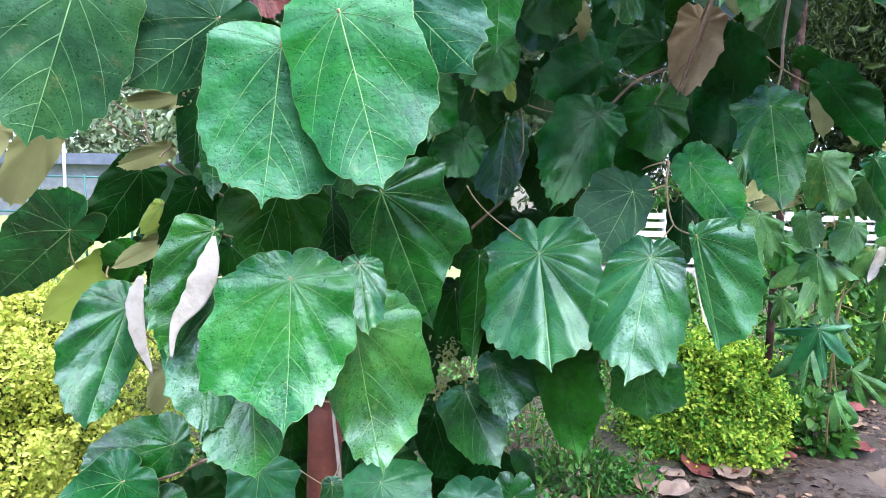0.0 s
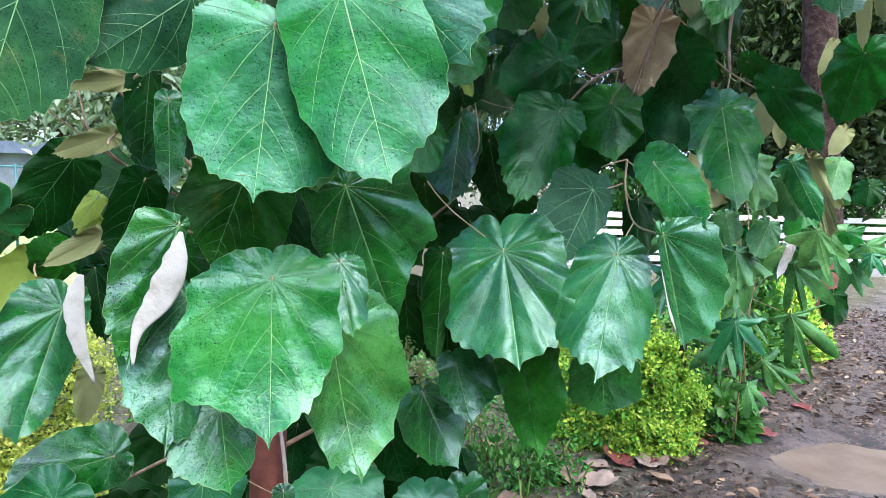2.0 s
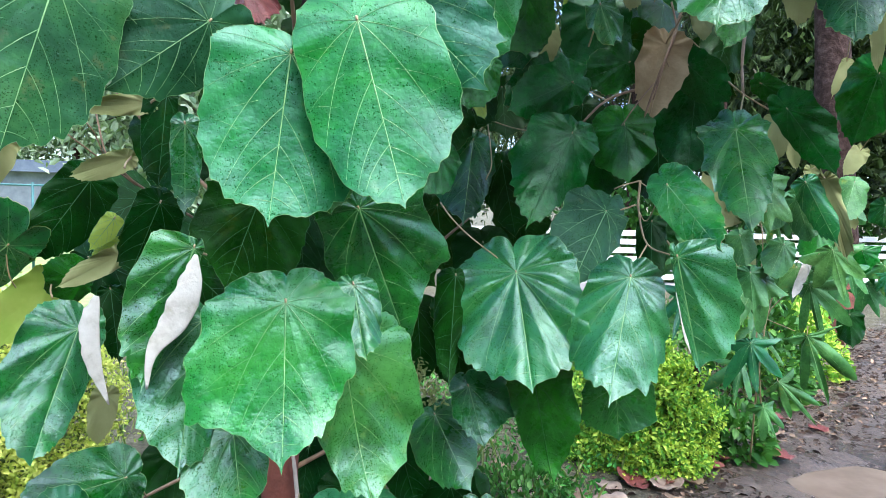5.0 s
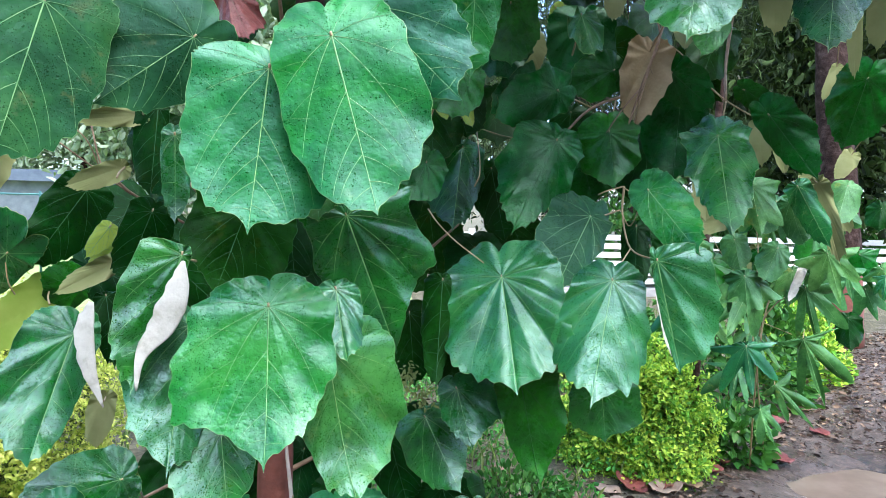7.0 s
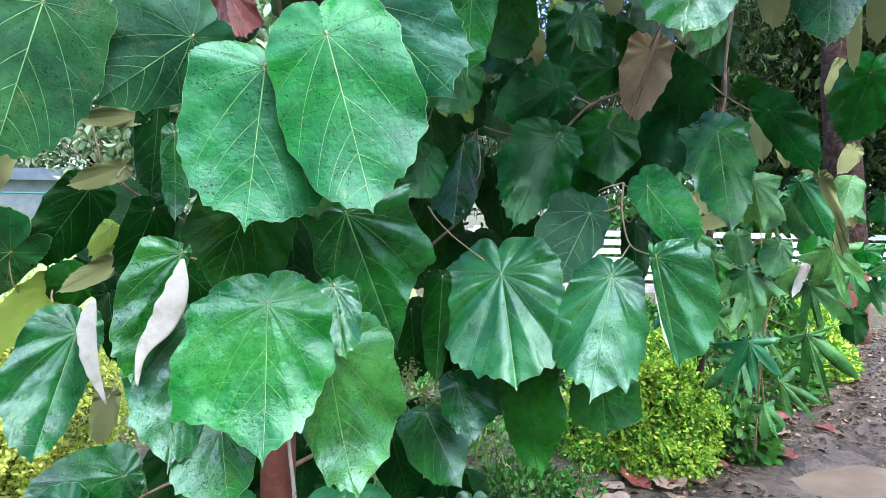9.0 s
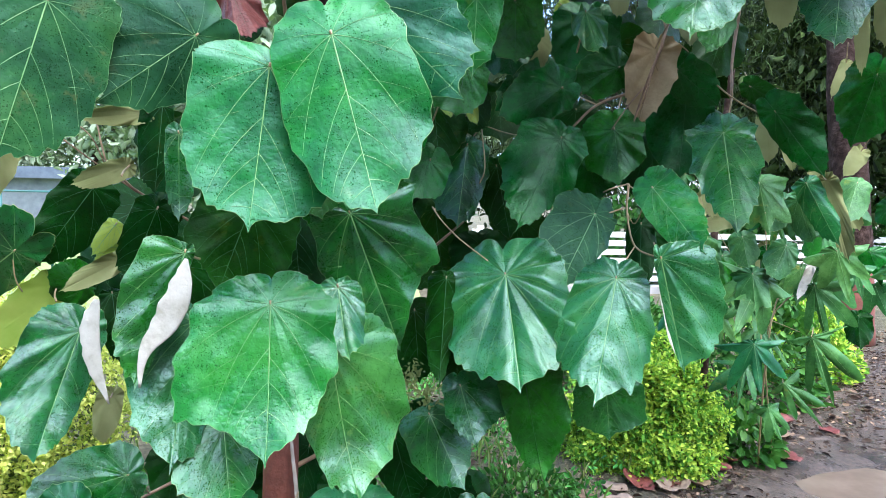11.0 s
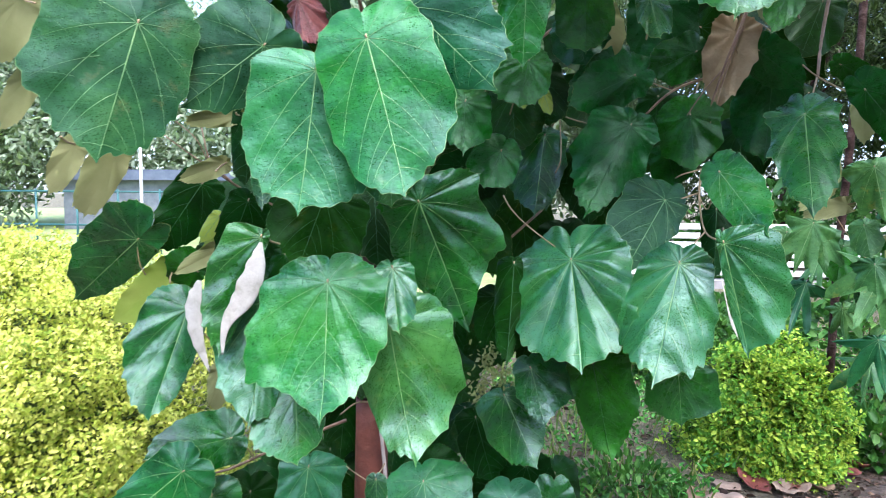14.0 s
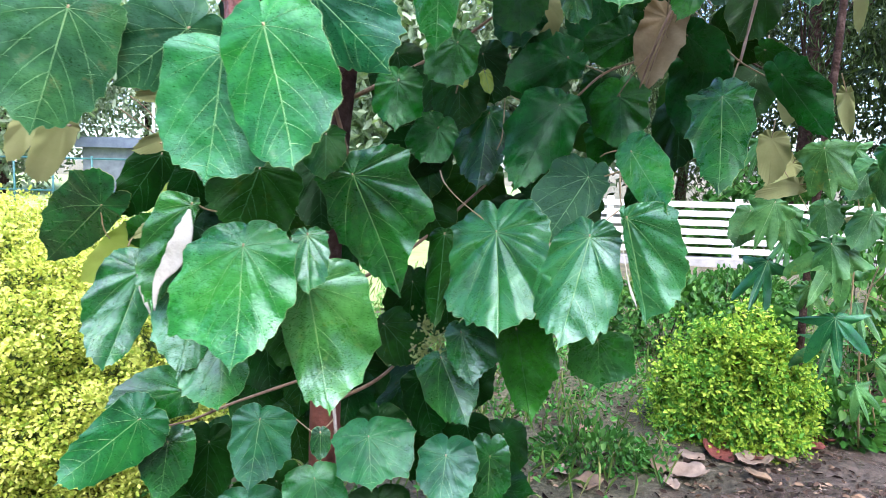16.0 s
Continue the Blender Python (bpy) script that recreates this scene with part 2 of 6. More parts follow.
def twig(name, points, r0, r1, mat, parent, seed=0, sides=7, label=""):
    line = smooth_line(points, 5)
    radii = np.linspace(r0, r1, len(line)) * 0.47
    v, f = tube_arrays(line, radii, sides, 0.07, seed)
    return mesh_object(name, v, f, mat, parent, label)


# half outline of a broad heart-shaped blade, from the tip to the notch at the stalk: across, along
HALF = [(0.0, 1.0), (0.018, 0.965), (0.075, 0.935), (0.34, 0.905), (0.64, 0.83), (0.88, 0.66), (0.985, 0.43), (1.0, 0.16),
        (0.955, -0.25), (0.84, -0.68), (0.58, -0.98), (0.30, -1.05), (0.08, -0.94), (0.0, -0.76)]
VEINS = (0, 27, 58, 96, 138)


def blade_outline(length, wl, wr, back, teeth, rng, steps, lobes=0, taper=0.0, shoulder=0.0, belly=0.0):
    """The outline round the stalk's end, tip first, clockwise over the right half."""
    half = smooth_line([(x, y) for x, y in HALF], 8)
    seg = np.r_[0, np.cumsum(np.linalg.norm(np.diff(half, axis=0), axis=1))]
    u = seg / seg[-1]
    sides = []
    taper_left, taper = taper if isinstance(taper, tuple) else (taper, taper)
    for w, taper_side in ((wr, taper), (wl, taper_left)):
        s = np.linspace(0, 1, steps + 1)
        x, y = np.interp(s, u, half[:, 0]), np.interp(s, u, half[:, 1])
        x = x * (1 - taper_side * np.clip(y, 0, 1)) * (1 - belly * (1 - np.clip((y + 0.35) / 0.75, 0, 1)))
        count = int(rng.integers(13, 19))
        cuts = np.linspace(0.03, 0.93, count + 1) + np.r_[0, rng.uniform(-0.02, 0.02, count - 1), 0]
        f = np.interp(s, cuts, np.arange(count + 1))
        # uneven teeth: a short point at each vein's end, a hollow between
        cusp = np.abs(2 * (f - np.floor(f)) - 1) ** 1.0 * np.interp(f, np.arange(count + 1), rng.uniform(0.15, 1.35, count + 1))
        amp = 0.9 * teeth * np.interp(s, [0, 0.06, 0.2, 0.75, 1], [0, 0.4, 1, 0.8, 0])
        k = 1 + amp * (cusp - 0.45)
        k *= 1 + 0.026 * np.sin(7 * s + rng.uniform(0, 6)) + 0.016 * np.sin(19 * s + rng.uniform(0, 6)) + 0.010 * np.sin(43 * s + rng.uniform(0, 6))
        if shoulder:
            # shallow lobes that end on the main veins
            a = np.degrees(np.arctan2(np.abs(x) * w, np.where(y > 0, y * length, y * back)))
            ph = np.interp(a, np.array((0, 46, 98, 160)) + np.r_[0, rng.uniform(-6, 6, 2), 0], (0, 1, 2, 3))
            k *= 1 - shoulder * rng.uniform(0.6, 1.3) * np.abs(np.sin(math.pi * ph)) ** 0.9
        if lobes:
            a = np.degrees(np.arctan2(np.abs(x), y))
            mids = np.array((0, 45, 95)) + np.r_[0, rng.uniform(-7, 7, 2)]
            gaps = np.abs(a[None, :] - mids[:, None])
            reach = rng.uniform(0.8, 1.12, 3)[gaps.argmin(axis=0)]
            k *= (1 - lobes) + lobes * reach * np.exp(-(gaps.min(axis=0) / 14.5) ** 2)
        y = np.where(y > 0, y * length, y * back)
        sides.append(np.c_[x * w * k, y * k])
    right, left = sides
    left = left[1:-1][::-1] * (-1, 1)
    return np.vstack((right, left))


def leaf(plant, hub, tip, face, wl, wr, back=0.05, fold=0.12, arch=-0.035, pleat=0.03, wave=0.02, teeth=0.085, taper=0.0, curl=None, lobes=0, shoulder=0.08, belly=0.08, ribs=0.0022,
         top=None, under=None, seed=0, stalk=None, fine=1.0, label=""):
    """One leaf: blade (the upper side) with underside, veins and stalk. face: the way the upper side looks."""
    rng = np.random.default_rng(seed)
    hub, tip, face = Vector(hub), Vector(tip), Vector(face)
    along = tip - hub
    length = along.length
    along.normalize()
    ez = (face - along * face.dot(along)).normalized()
    ey = -along
    ex = ey.cross(ez)
    m = Matrix((ex, ey, ez)).transposed().to_4x4()
    m.translation = hub
    steps = int(60 * fine)
    out = blade_outline(length, wl, wr, back, teeth, rng, steps, lobes, taper, 0 if lobes else shoulder, 0 if lobes else belly)
    ang = np.degrees(np.arctan2(out[:, 0], out[:, 1]))
    order = np.argsort(ang)
    tab_a, tab_r = ang[order], np.hypot(out[order, 0], out[order, 1])
    ph = rng.uniform(0, 6, 3)
    ripple = rng.uniform(0.6, 1.3)
    uneven = np.random.default_rng(seed + 5000).uniform(0.25, 1.25, 25)
    dents = [(11 * math.cos(a) * g, 11 * math.sin(a) * g, p) for a, g, p in zip(rng.uniform(0, 6.3, 7), rng.uniform(0.6, 2.6, 7), rng.uniform(0, 6.3, 7))]

    def height(x, y):
        a = np.degrees(np.arctan2(x, y))
        r = np.hypot(x, y)
        rho = r / np.interp(a, tab_a, tab_r)
        near = np.min([np.abs(np.abs(a) - c) for c in VEINS], axis=0)
        z = -fold * np.abs(x) * (0.4 + 0.6 * np.clip(rho, 0, 1))
        v = np.clip(y / length, 0, 1)
        z = z + arch * length * 4.6 * v ** 1.5 * (1 - v)
        z = z + pleat * np.interp(a, np.linspace(-180, 180, 25), uneven) * r * np.clip(near / 16, 0, 1) ** 0.8
        z = z + wave * length * rho ** 3 * ripple * (np.sin(np.radians(a) * 5 + ph[0]) + 0.6 * np.sin(np.radians(a) * 11 + ph[1]))
        # the blade bulges a little between the side veins, and is nowhere quite flat
        z = z + ribs * length * np.sin((y - 0.75 * np.abs(x)) * 24 / length + ph[2]) * np.clip(rho, 0, 1)
        for gx, gy, gp in dents:
            z = z + 0.0027 * length * np.clip(rho, 0, 1) * np.sin((x * gx + y * gy) / length + gp)
        return z - 0.18 * back * np.clip(-y / max(back, 1e-3), 0, 1.2) ** 2

    def place(x, y, lift):
        z = height(x, y) + lift
        if curl:
            side, s0, rad, amax, skew = curl
            ca, sa = math.cos(math.radians(skew)), math.sin(math.radians(skew))
            xs, vs = x * side * ca - y * sa, x * side * sa + y * ca
            over = np.clip(xs - s0, 0, None)
            z = z * np.exp(-over / 0.012)
            a = np.minimum(over / rad, amax)
            extra = np.clip(over - rad * amax, 0, None)
            zz = np.where(over > 0, rad - (rad - z) * np.cos(a) + extra * np.sin(a), z)
            xs = np.where(over > 0, s0 + (rad - z) * np.sin(a) + extra * np.cos(a), xs)
            x, y, z = (xs * ca + vs * sa) * side, -xs * sa + vs * ca, zz
        return np.c_[x, -y, z]

    rings = 7 if fine < 1 else int(10 * fine)
    rho = (np.arange(1, rings + 1) / rings) ** 0.85
    n = len(out)
    x = np.r_[0, (rho[:, None] * out[None, :, 0]).ravel()]
    y = np.r_[0, (rho[:, None] * out[None, :, 1]).ravel()]
    faces = [(0, 1 + (j + 1) % n, 1 + j) for j in range(n)]
    for i in range(rings - 1):
        p, q = 1 + i * n, 1 + (i + 1) * n
        for j in range(n):
            k = (j + 1) % n
            faces += [(p + j, p + k, q + k), (p + j, q + k, q + j)]
    faces = [f[::-1] for f in faces]
    blade = mesh_object("leaf", place(x, y, 0.0), faces, top or LEAF, plant, label)
    blade.matrix_basis = m
    mesh_object("underside", place(x, y, -0.0012), [f[::-1] for f in faces], under or UNDER, blade)
    # veins: ribs along the blade, proud of both sides
    vv, ff = [], []

    def rib(a, b, w0, w1, bend, k=9):
        s = np.linspace(0, 1, k)
        d = np.array(b) - np.array(a)
        nrm = np.array((d[1], -d[0]))
        line = np.array(a) + s[:, None] * d + (bend * 4 * s * (1 - s))[:, None] * nrm
        t = np.gradient(line, axis=0)
        t /= np.linalg.norm(t, axis=1)[:, None] + 1e-9
        nn = np.c_[t[:, 1], -t[:, 0]]
        w = np.linspace(w0, w1, k)[:, None]
        cols = [line - nn * w, line, line + nn * w]
        base = len(vv)
        for c, lift in zip(cols, (0.0004, 0.0005 + 0.7 * w0, 0.0004)):
            vv.extend(place(c[:, 0], c[:, 1], lift))
        for i in range(k - 1):
            for c in (0, 1):
                p = base + c * k + i
                ff.append((p, p + 1, p + k + 1, p + k))

    def reach(a, share):
        r = np.interp(a, tab_a, tab_r) * share
        return np.array((r * math.sin(math.radians(a)), r * math.cos(math.radians(a))))
    size = length / 0.3
    for a in (0, 27, -27, 58, -58, 96, -96, 138, -138):
        end = reach(a + rng.uniform(-3, 3) if a else 0, 0.965)
        w0 = (0.00125 if a == 0 else 0.00075 - 0.000003 * abs(a)) * min(1.2, max(0.6, size))
        rib((0, 0), end, w0, w0 * 0.3, 0.0 if a == 0 else math.copysign(0.05, a), 12)
        if a and abs(a) < 120 and not lobes:
            for share in (0.42, 0.68):
                s = end * share
                rib(s, reach(a + math.copysign(13 + 6 * share, a), 0.95), w0 * 0.42, w0 * 0.15, math.copysign(0.05, a), 6)
    if not lobes:
        for v in (0.30, 0.50, 0.67, 0.82):
            for sd in (1, -1):
                vs = v + rng.uniform(-0.03, 0.03)
                rib((0, vs * length), reach(sd * (21 - 20 * vs + 3), 0.965), 0.00045 * size ** 0.5, 0.00018, sd * 0.06, 7)
    if not lobes and fine >= 1:
        # the thin pale rim
        base = len(vv)
        inner = out * (1 - 0.0006 / np.maximum(np.hypot(out[:, 0], out[:, 1]), 0.02))[:, None]
        vv.extend(place(out[:, 0], out[:, 1], 0.0003))
        vv.extend(place(inner[:, 0], inner[:, 1], 0.0005))
        ff.extend((base + j, base + (j + 1) % n, base + n + (j + 1) % n, base + n + j) for j in range(n))
    mesh_object("venation", vv, ff, VEIN_SHADED if top in (LEAF_SHADED, LEAF_HALF_SHADE) else BARK_THIN if top in (DRY, DRY_RED) else VEIN, blade)
    # stalk from the back of the blade to the twig
    if stalk is None:
        end = np.array((rng.uniform(-0.03, 0.03), rng.uniform(0.0, 0.03), -0.12 - 0.03 * rng.random()))
    else:
        end = np.array(m.inverted() @ Vector(stalk))
    line = smooth_line([(0, 0, 0.001), (0, 0.006, -0.006), end * 0.5 + np.array((0, 0, -0.01)), end], 5)
    v, f = tube_arrays(line, np.linspace(0.0017, 0.0022, len(line)), 6)
    mesh_object("stalk", v, f, STALK, blade)
    return blade


def foliage(name, centres, sizes, mat, parent, seed=0, ratio=0.45, droop=0.3, spread=1.0, out=None, label="", kind="stuff"):
    """Many small folded leaves, one at each centre."""
    rng = np.random.default_rng(seed)
    c = np.asarray(centres, float)
    n = len(c)
    d = rng.normal(size=(n, 3)) * (1, 1, spread) - (0, 0, droop)
    d /= np.linalg.norm(d, axis=1)[:, None]
    up = rng.normal(size=(n, 3)) * 0.8 + ((0, 0, 1) if out is None else out)
    s = np.cross(d, up)
    s /= np.linalg.norm(s, axis=1)[:, None] + 1e-9
    nn = np.cross(s, d)
    ln = np.broadcast_to(np.asarray(sizes, float), (n,)) * rng.uniform(0.7, 1.25, n)
    L, W = ln[:, None], ln[:, None] * ratio
    lift = nn * W * 0.18
    pts = np.stack([c, c + d * L * 0.30 + s * W * 0.44 + lift, c + d * L * 0.72 + s * W * 0.42 + lift, c + d * L - nn * L * 0.10,
                    c + d * L * 0.72 - s * W * 0.42 + lift, c + d * L * 0.30 - s * W * 0.44 + lift], axis=1).reshape(-1, 3)
    faces = []
    for i in range(n):
        b = 6 * i
        faces += [(b, b + 1, b + 2, b + 3), (b, b + 3, b + 4, b + 5)]
    ob = mesh_object(name, pts, faces, mat, parent, label)
    return tagged(ob, kind=kind)


def curled_edge(blade, points, widths, seed=0):
    """The rolled-over rim of a leaf, which shows its white felted back: a strip placed and bowed to fit the camera's
    view.
    """
    rng = np.random.default_rng(seed)
    line = smooth_line(points, 6)
    w = np.interp(np.linspace(0, 1, len(line)), np.linspace(0, 1, len(widths)), widths)
    t = np.gradient(line, axis=0)
    t /= np.linalg.norm(t, axis=1)[:, None]
    front = np.array((0.12, -1.0, 0.15))
    side = np.cross(t, front)
    side /= np.linalg.norm(side, axis=1)[:, None]
    out = np.cross(side, t)
    out *= np.sign(out @ front)[:, None]
    k = 9
    verts, faces = [], []
    for i in range(len(line)):
        rag = 1 + 0.16 * rng.uniform(-1, 1)
        for j in range(k):
            a = math.radians(-80 + 165 * j / (k - 1))
            s = math.sin(a) * (rag if j > 5 else 1.0)
            verts.append(line[i] + side[i] * w[i] * 0.5 * s + out[i] * w[i] * 0.07 * (math.cos(a) - 0.2))
    for i in range(len(line) - 1):
        for j in range(k - 1):
            p = i * k + j
            faces.append((p, p + 1, p + k + 1, p + k))
    ob = mesh_object("curled_edge", verts, faces, UNDER_PALE, blade, "white felted leaf edge rolled over")
    ob.matrix_parent_inverse = blade.matrix_basis.inverted()
    sol = ob.modifiers.new("thickness", "SOLIDIFY")
    sol.thickness = 0.001
    return ob


# ---- ground ----
gm, gnt, gb = node_mat("ground_soil")
gv = coords(gnt, False)
gn1 = tex(gnt, "ShaderNodeTexNoise", 3.5, gv, Detail=8, Roughness=0.65)
gn2 = tex(gnt, "ShaderNodeTexNoise", 28, gv, Detail=6, Roughness=0.7)
gf = math_node(gnt, "ADD", math_node(gnt, "MULTIPLY", gn1.outputs[0], 0.45), math_node(gnt, "MULTIPLY", gn2.outputs[0], 0.55))
gsep = gnt.nodes.new("ShaderNodeSeparateXYZ")
gnt.links.new(gv, gsep.inputs[0])
# bare trodden mud lies right of a line through the garden; the rest is weedy dark soil
gline = math_node(gnt, "SUBTRACT", math_node(gnt, "MULTIPLY", gsep.outputs[0], 0.70), math_node(gnt, "MULTIPLY", gsep.outputs[1], 0.72))
gline = math_node(gnt, "ADD", gline, math_node(gnt, "MULTIPLY", math_node(gnt, "SUBTRACT", gn1.outputs[0], 0.5), 1.2))
gmask = math_node(gnt, "MULTIPLY", math_node(gnt, "ADD", gline, 1.75), 3.0, True)
mudcol = ramp(gnt, gf, [(0.36, (0.034, 0.022, 0.017)), (0.5, (0.105, 0.073, 0.057)), (0.64, (0.26, 0.195, 0.158))])
weedcol = ramp(gnt, gf, [(0.36, (0.05, 0.045, 0.025)), (0.52, (0.14, 0.125, 0.07)), (0.66, (0.30, 0.27, 0.16))])
gnt.links.new(mix_col(gnt, gmask, weedcol, mudcol), gb.inputs["Base Color"])
gwet = math_node(gnt, "MULTIPLY", math_node(gnt, "SUBTRACT", gn1.outputs[0], 0.2), 0.95)
gnt.links.new(math_node(gnt, "MAXIMUM", gwet, math_node(gnt, "SUBTRACT", 0.95, gmask)), gb.inputs["Roughness"])
gn3 = tex(gnt, "ShaderNodeTexNoise", 90, gv, Detail=5, Roughness=0.7)
bump(gnt, gb, math_node(gnt, "ADD", gf, math_node(gnt, "MULTIPLY", gn3.outputs[0], 0.25)), 1.0, 0.09)

xs = np.r_[np.linspace(-400, -8, 12), np.linspace(-6, 8, 150), np.linspace(10, 400, 12)]
ys = np.r_[np.linspace(-60, -3, 8), np.linspace(-2, 12, 150), np.linspace(14, 900, 14)]
gverts, gfaces = [], []
for yy in ys:
    for xx in xs:
        near = 1.0 if (-6 <= xx <= 8 and -2 <= yy <= 12) else 0.0
        h = 0.022 * noise.noise((xx * 2.2, yy * 2.2, 0)) + 0.012 * noise.noise((xx * 7, yy * 7, 3))
        pool = math.exp(-(((xx - 2.8) / 0.66) ** 2 + ((yy - 3.62) / 0.38) ** 2) ** 2)
        gverts.append((xx, yy, near * (h - 0.05 * pool)))
w = len(xs)
for j in range(len(ys) - 1):
    for i in range(w - 1):
        gfaces.append((j * w + i, j * w + i + 1, (j + 1) * w + i + 1, (j + 1) * w + i))
tagged(mesh_object("ground", gverts, gfaces, gm), "wet brown mud and bare soil", "ground", kind="structure")


# ---- the broad-leaved shrub ----
shrub = thing("broadleaf_shrub", (-0.28, 2.05, 0.0), "tall shrub with large wet heart-shaped green leaves", "shrub")
leaf(shrub, (-0.516, 1.050, 1.757), (-0.567, 1.005, 1.527), (0.525, -0.850, -0.039), 0.145, 0.102, back=0.085, arch=-0.02, pleat=0.015, wave=0.012, top=LEAF_DULL, taper=0.05, fine=1.2, seed=75)
leaf(shrub, (-0.139, 0.992, 1.716), (-0.075, 0.945, 1.484), (-0.120, -0.975, 0.170), 0.094, 0.101, back=0.055, fold=0.06, arch=-0.06, pleat=0.012, fine=1.3, top=LEAF_LIGHT, wave=0.008, shoulder=0.04, teeth=0.055, belly=0.12, seed=65)
leaf(shrub, (-0.222, 1.022, 1.677), (-0.243, 0.985, 1.451), (0.184, -0.969, 0.168), 0.104, 0.122, back=0.030, fold=0.03, arch=-0.06, pleat=0.012, fine=1.3, top=LEAF_LIGHT, wave=0.008, shoulder=0.04, teeth=0.06, belly=0.1, seed=66)
leaf(shrub, (-0.097, 1.130, 1.794), (0.049, 1.110, 1.654), (-0.197, -0.978, -0.066), 0.075, 0.092, back=0.042, top=LEAF_LIGHT, seed=165)
leaf(shrub, (0.092, 1.330, 1.926), (0.086, 1.340, 1.726), (0.003, -0.999, -0.050), 0.060, 0.054, back=0.033, top=LEAF_YOUNG, seed=167)
leaf(shrub, (-0.353, 1.160, 1.743), (-0.482, 1.120, 1.635), (0.370, -0.924, -0.101), 0.109, 0.074, back=0.059, fold=0.2, top=LEAF_DULL, seed=74)
leaf(shrub, (-0.236, 1.131, 1.344), (-0.229, 1.050, 1.120), (0.060, -0.930, 0.340), 0.140, 0.124, back=0.052, taper=(-0.12, 0.28), arch=-0.07, fine=1.4, top=LEAF_YOUNG, fold=0.1, ribs=0.003, shoulder=0.11, belly=0.24, seed=67)
leaf(shrub, (0.207, 1.630, 1.343), (0.226, 1.500, 1.097), (-0.340, -0.840, 0.420), 0.145, 0.139, back=0.088, fold=0.1, pleat=0.13, ribs=0.006, wave=0.03, teeth=0.11, top=LEAF_WET, belly=0.03, shoulder=0.06, taper=-0.22, fine=1.3, seed=68)
leaf(shrub, (0.425, 1.515, 1.350), (0.359, 1.426, 1.101), (-0.265, -0.883, 0.386), 0.098, 0.090, back=0.046, pleat=0.09, fold=0.3, ribs=0.008, wave=0.03, teeth=0.11, top=LEAF_WET, belly=0.2, shoulder=0.05, taper=-0.3, fine=1.3, seed=69)
leaf(shrub, (-0.140, 1.560, 1.475), (-0.026, 1.600, 1.172), (0.086, -0.991, -0.098), 0.113, 0.166, back=0.057, fold=0.15, arch=-0.08, pleat=0.14, ribs=0.006, teeth=0.11, shoulder=0.14, fine=1.2, seed=70)
edged_leaf = leaf(shrub, (0.499, 1.460, 1.398), (0.552, 1.440, 1.164), (-0.362, -0.932, -0.008), 0.016, 0.108, back=0.029, pleat=0.08, ribs=0.007, top=LEAF_WET, shoulder=0.03, seed=71)
curled_edge(edged_leaf, [(0.492, 1.443, 1.330), (0.500, 1.437, 1.290), (0.510, 1.435, 1.250), (0.528, 1.435, 1.205)], [0.001, 0.003, 0.002, 0.004, 0.006, 0.001], 3)
leaf(shrub, (0.743, 1.718, 1.686), (0.707, 1.550, 1.444), (-0.416, -0.694, 0.588), 0.098, 0.083, back=0.070, stalk=(0.791, 1.780, 1.778), taper=0.15, shoulder=0.15, teeth=0.11, top=LEAF, seed=72)
leaf(shrub, (0.429, 1.700, 1.483), (0.317, 1.575, 1.318), (0.140, -0.816, 0.561), 0.110, 0.065, back=0.064, stalk=(0.508, 1.720, 1.500), taper=0.15, shoulder=0.1, top=LEAF_DULL, seed=73)
leaf(shrub, (0.514, 1.560, 1.544), (0.581, 1.430, 1.408), (-0.656, -0.692, 0.302), 0.052, 0.062, back=0.050, top=LEAF_YOUNG, shoulder=0.1, ribs=0.006, seed=76)
leaf(shrub, (0.351, 1.740, 1.662), (0.238, 1.690, 1.437), (-0.079, -0.964, 0.255), 0.122, 0.086, back=0.047, fold=0.25, taper=0.15, shoulder=0.13, top=LEAF_HALF_SHADE, seed=77)
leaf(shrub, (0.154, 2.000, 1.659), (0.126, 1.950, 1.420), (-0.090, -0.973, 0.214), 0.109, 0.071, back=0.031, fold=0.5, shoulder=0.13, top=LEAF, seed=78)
leaf(shrub, (0.510, 1.830, 1.696), (0.520, 1.800, 1.552), (-0.293, -0.933, 0.210), 0.096, 0.089, back=0.058, fold=0.2, taper=0.15, top=LEAF_HALF_SHADE, shoulder=0.13, seed=80)
leaf(shrub, (0.747, 1.950, 1.815), (0.726, 1.930, 1.575), (-0.385, -0.916, 0.111), 0.108, 0.085, back=0.039, top=LEAF_HALF_SHADE, seed=81)
leaf(shrub, (0.678, 1.850, 1.856), (0.783, 1.830, 1.763), (-0.355, -0.913, -0.203), 0.061, 0.061, back=0.037, top=LEAF_HALF_SHADE, seed=82)
leaf(shrub, (0.890, 1.750, 1.743), (0.998, 1.700, 1.581), (-0.484, -0.865, -0.132), 0.044, 0.074, back=0.053, top=LEAF_HALF_SHADE, shoulder=0.13, seed=83)
leaf(shrub, (0.876, 1.850, 1.820), (0.972, 1.830, 1.760), (-0.340, -0.910, -0.238), 0.035, 0.035, back=0.027, top=LEAF_HALF_SHADE, shoulder=0.13, seed=183)
leaf(shrub, (1.684, 2.500, 1.993), (1.658, 2.580, 1.738), (-0.581, -0.792, -0.189), 0.113, 0.127, back=0.072, fold=0.4, top=LEAF_HALF_SHADE, seed=84)
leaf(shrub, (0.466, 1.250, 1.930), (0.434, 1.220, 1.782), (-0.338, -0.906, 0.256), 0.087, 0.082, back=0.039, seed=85)
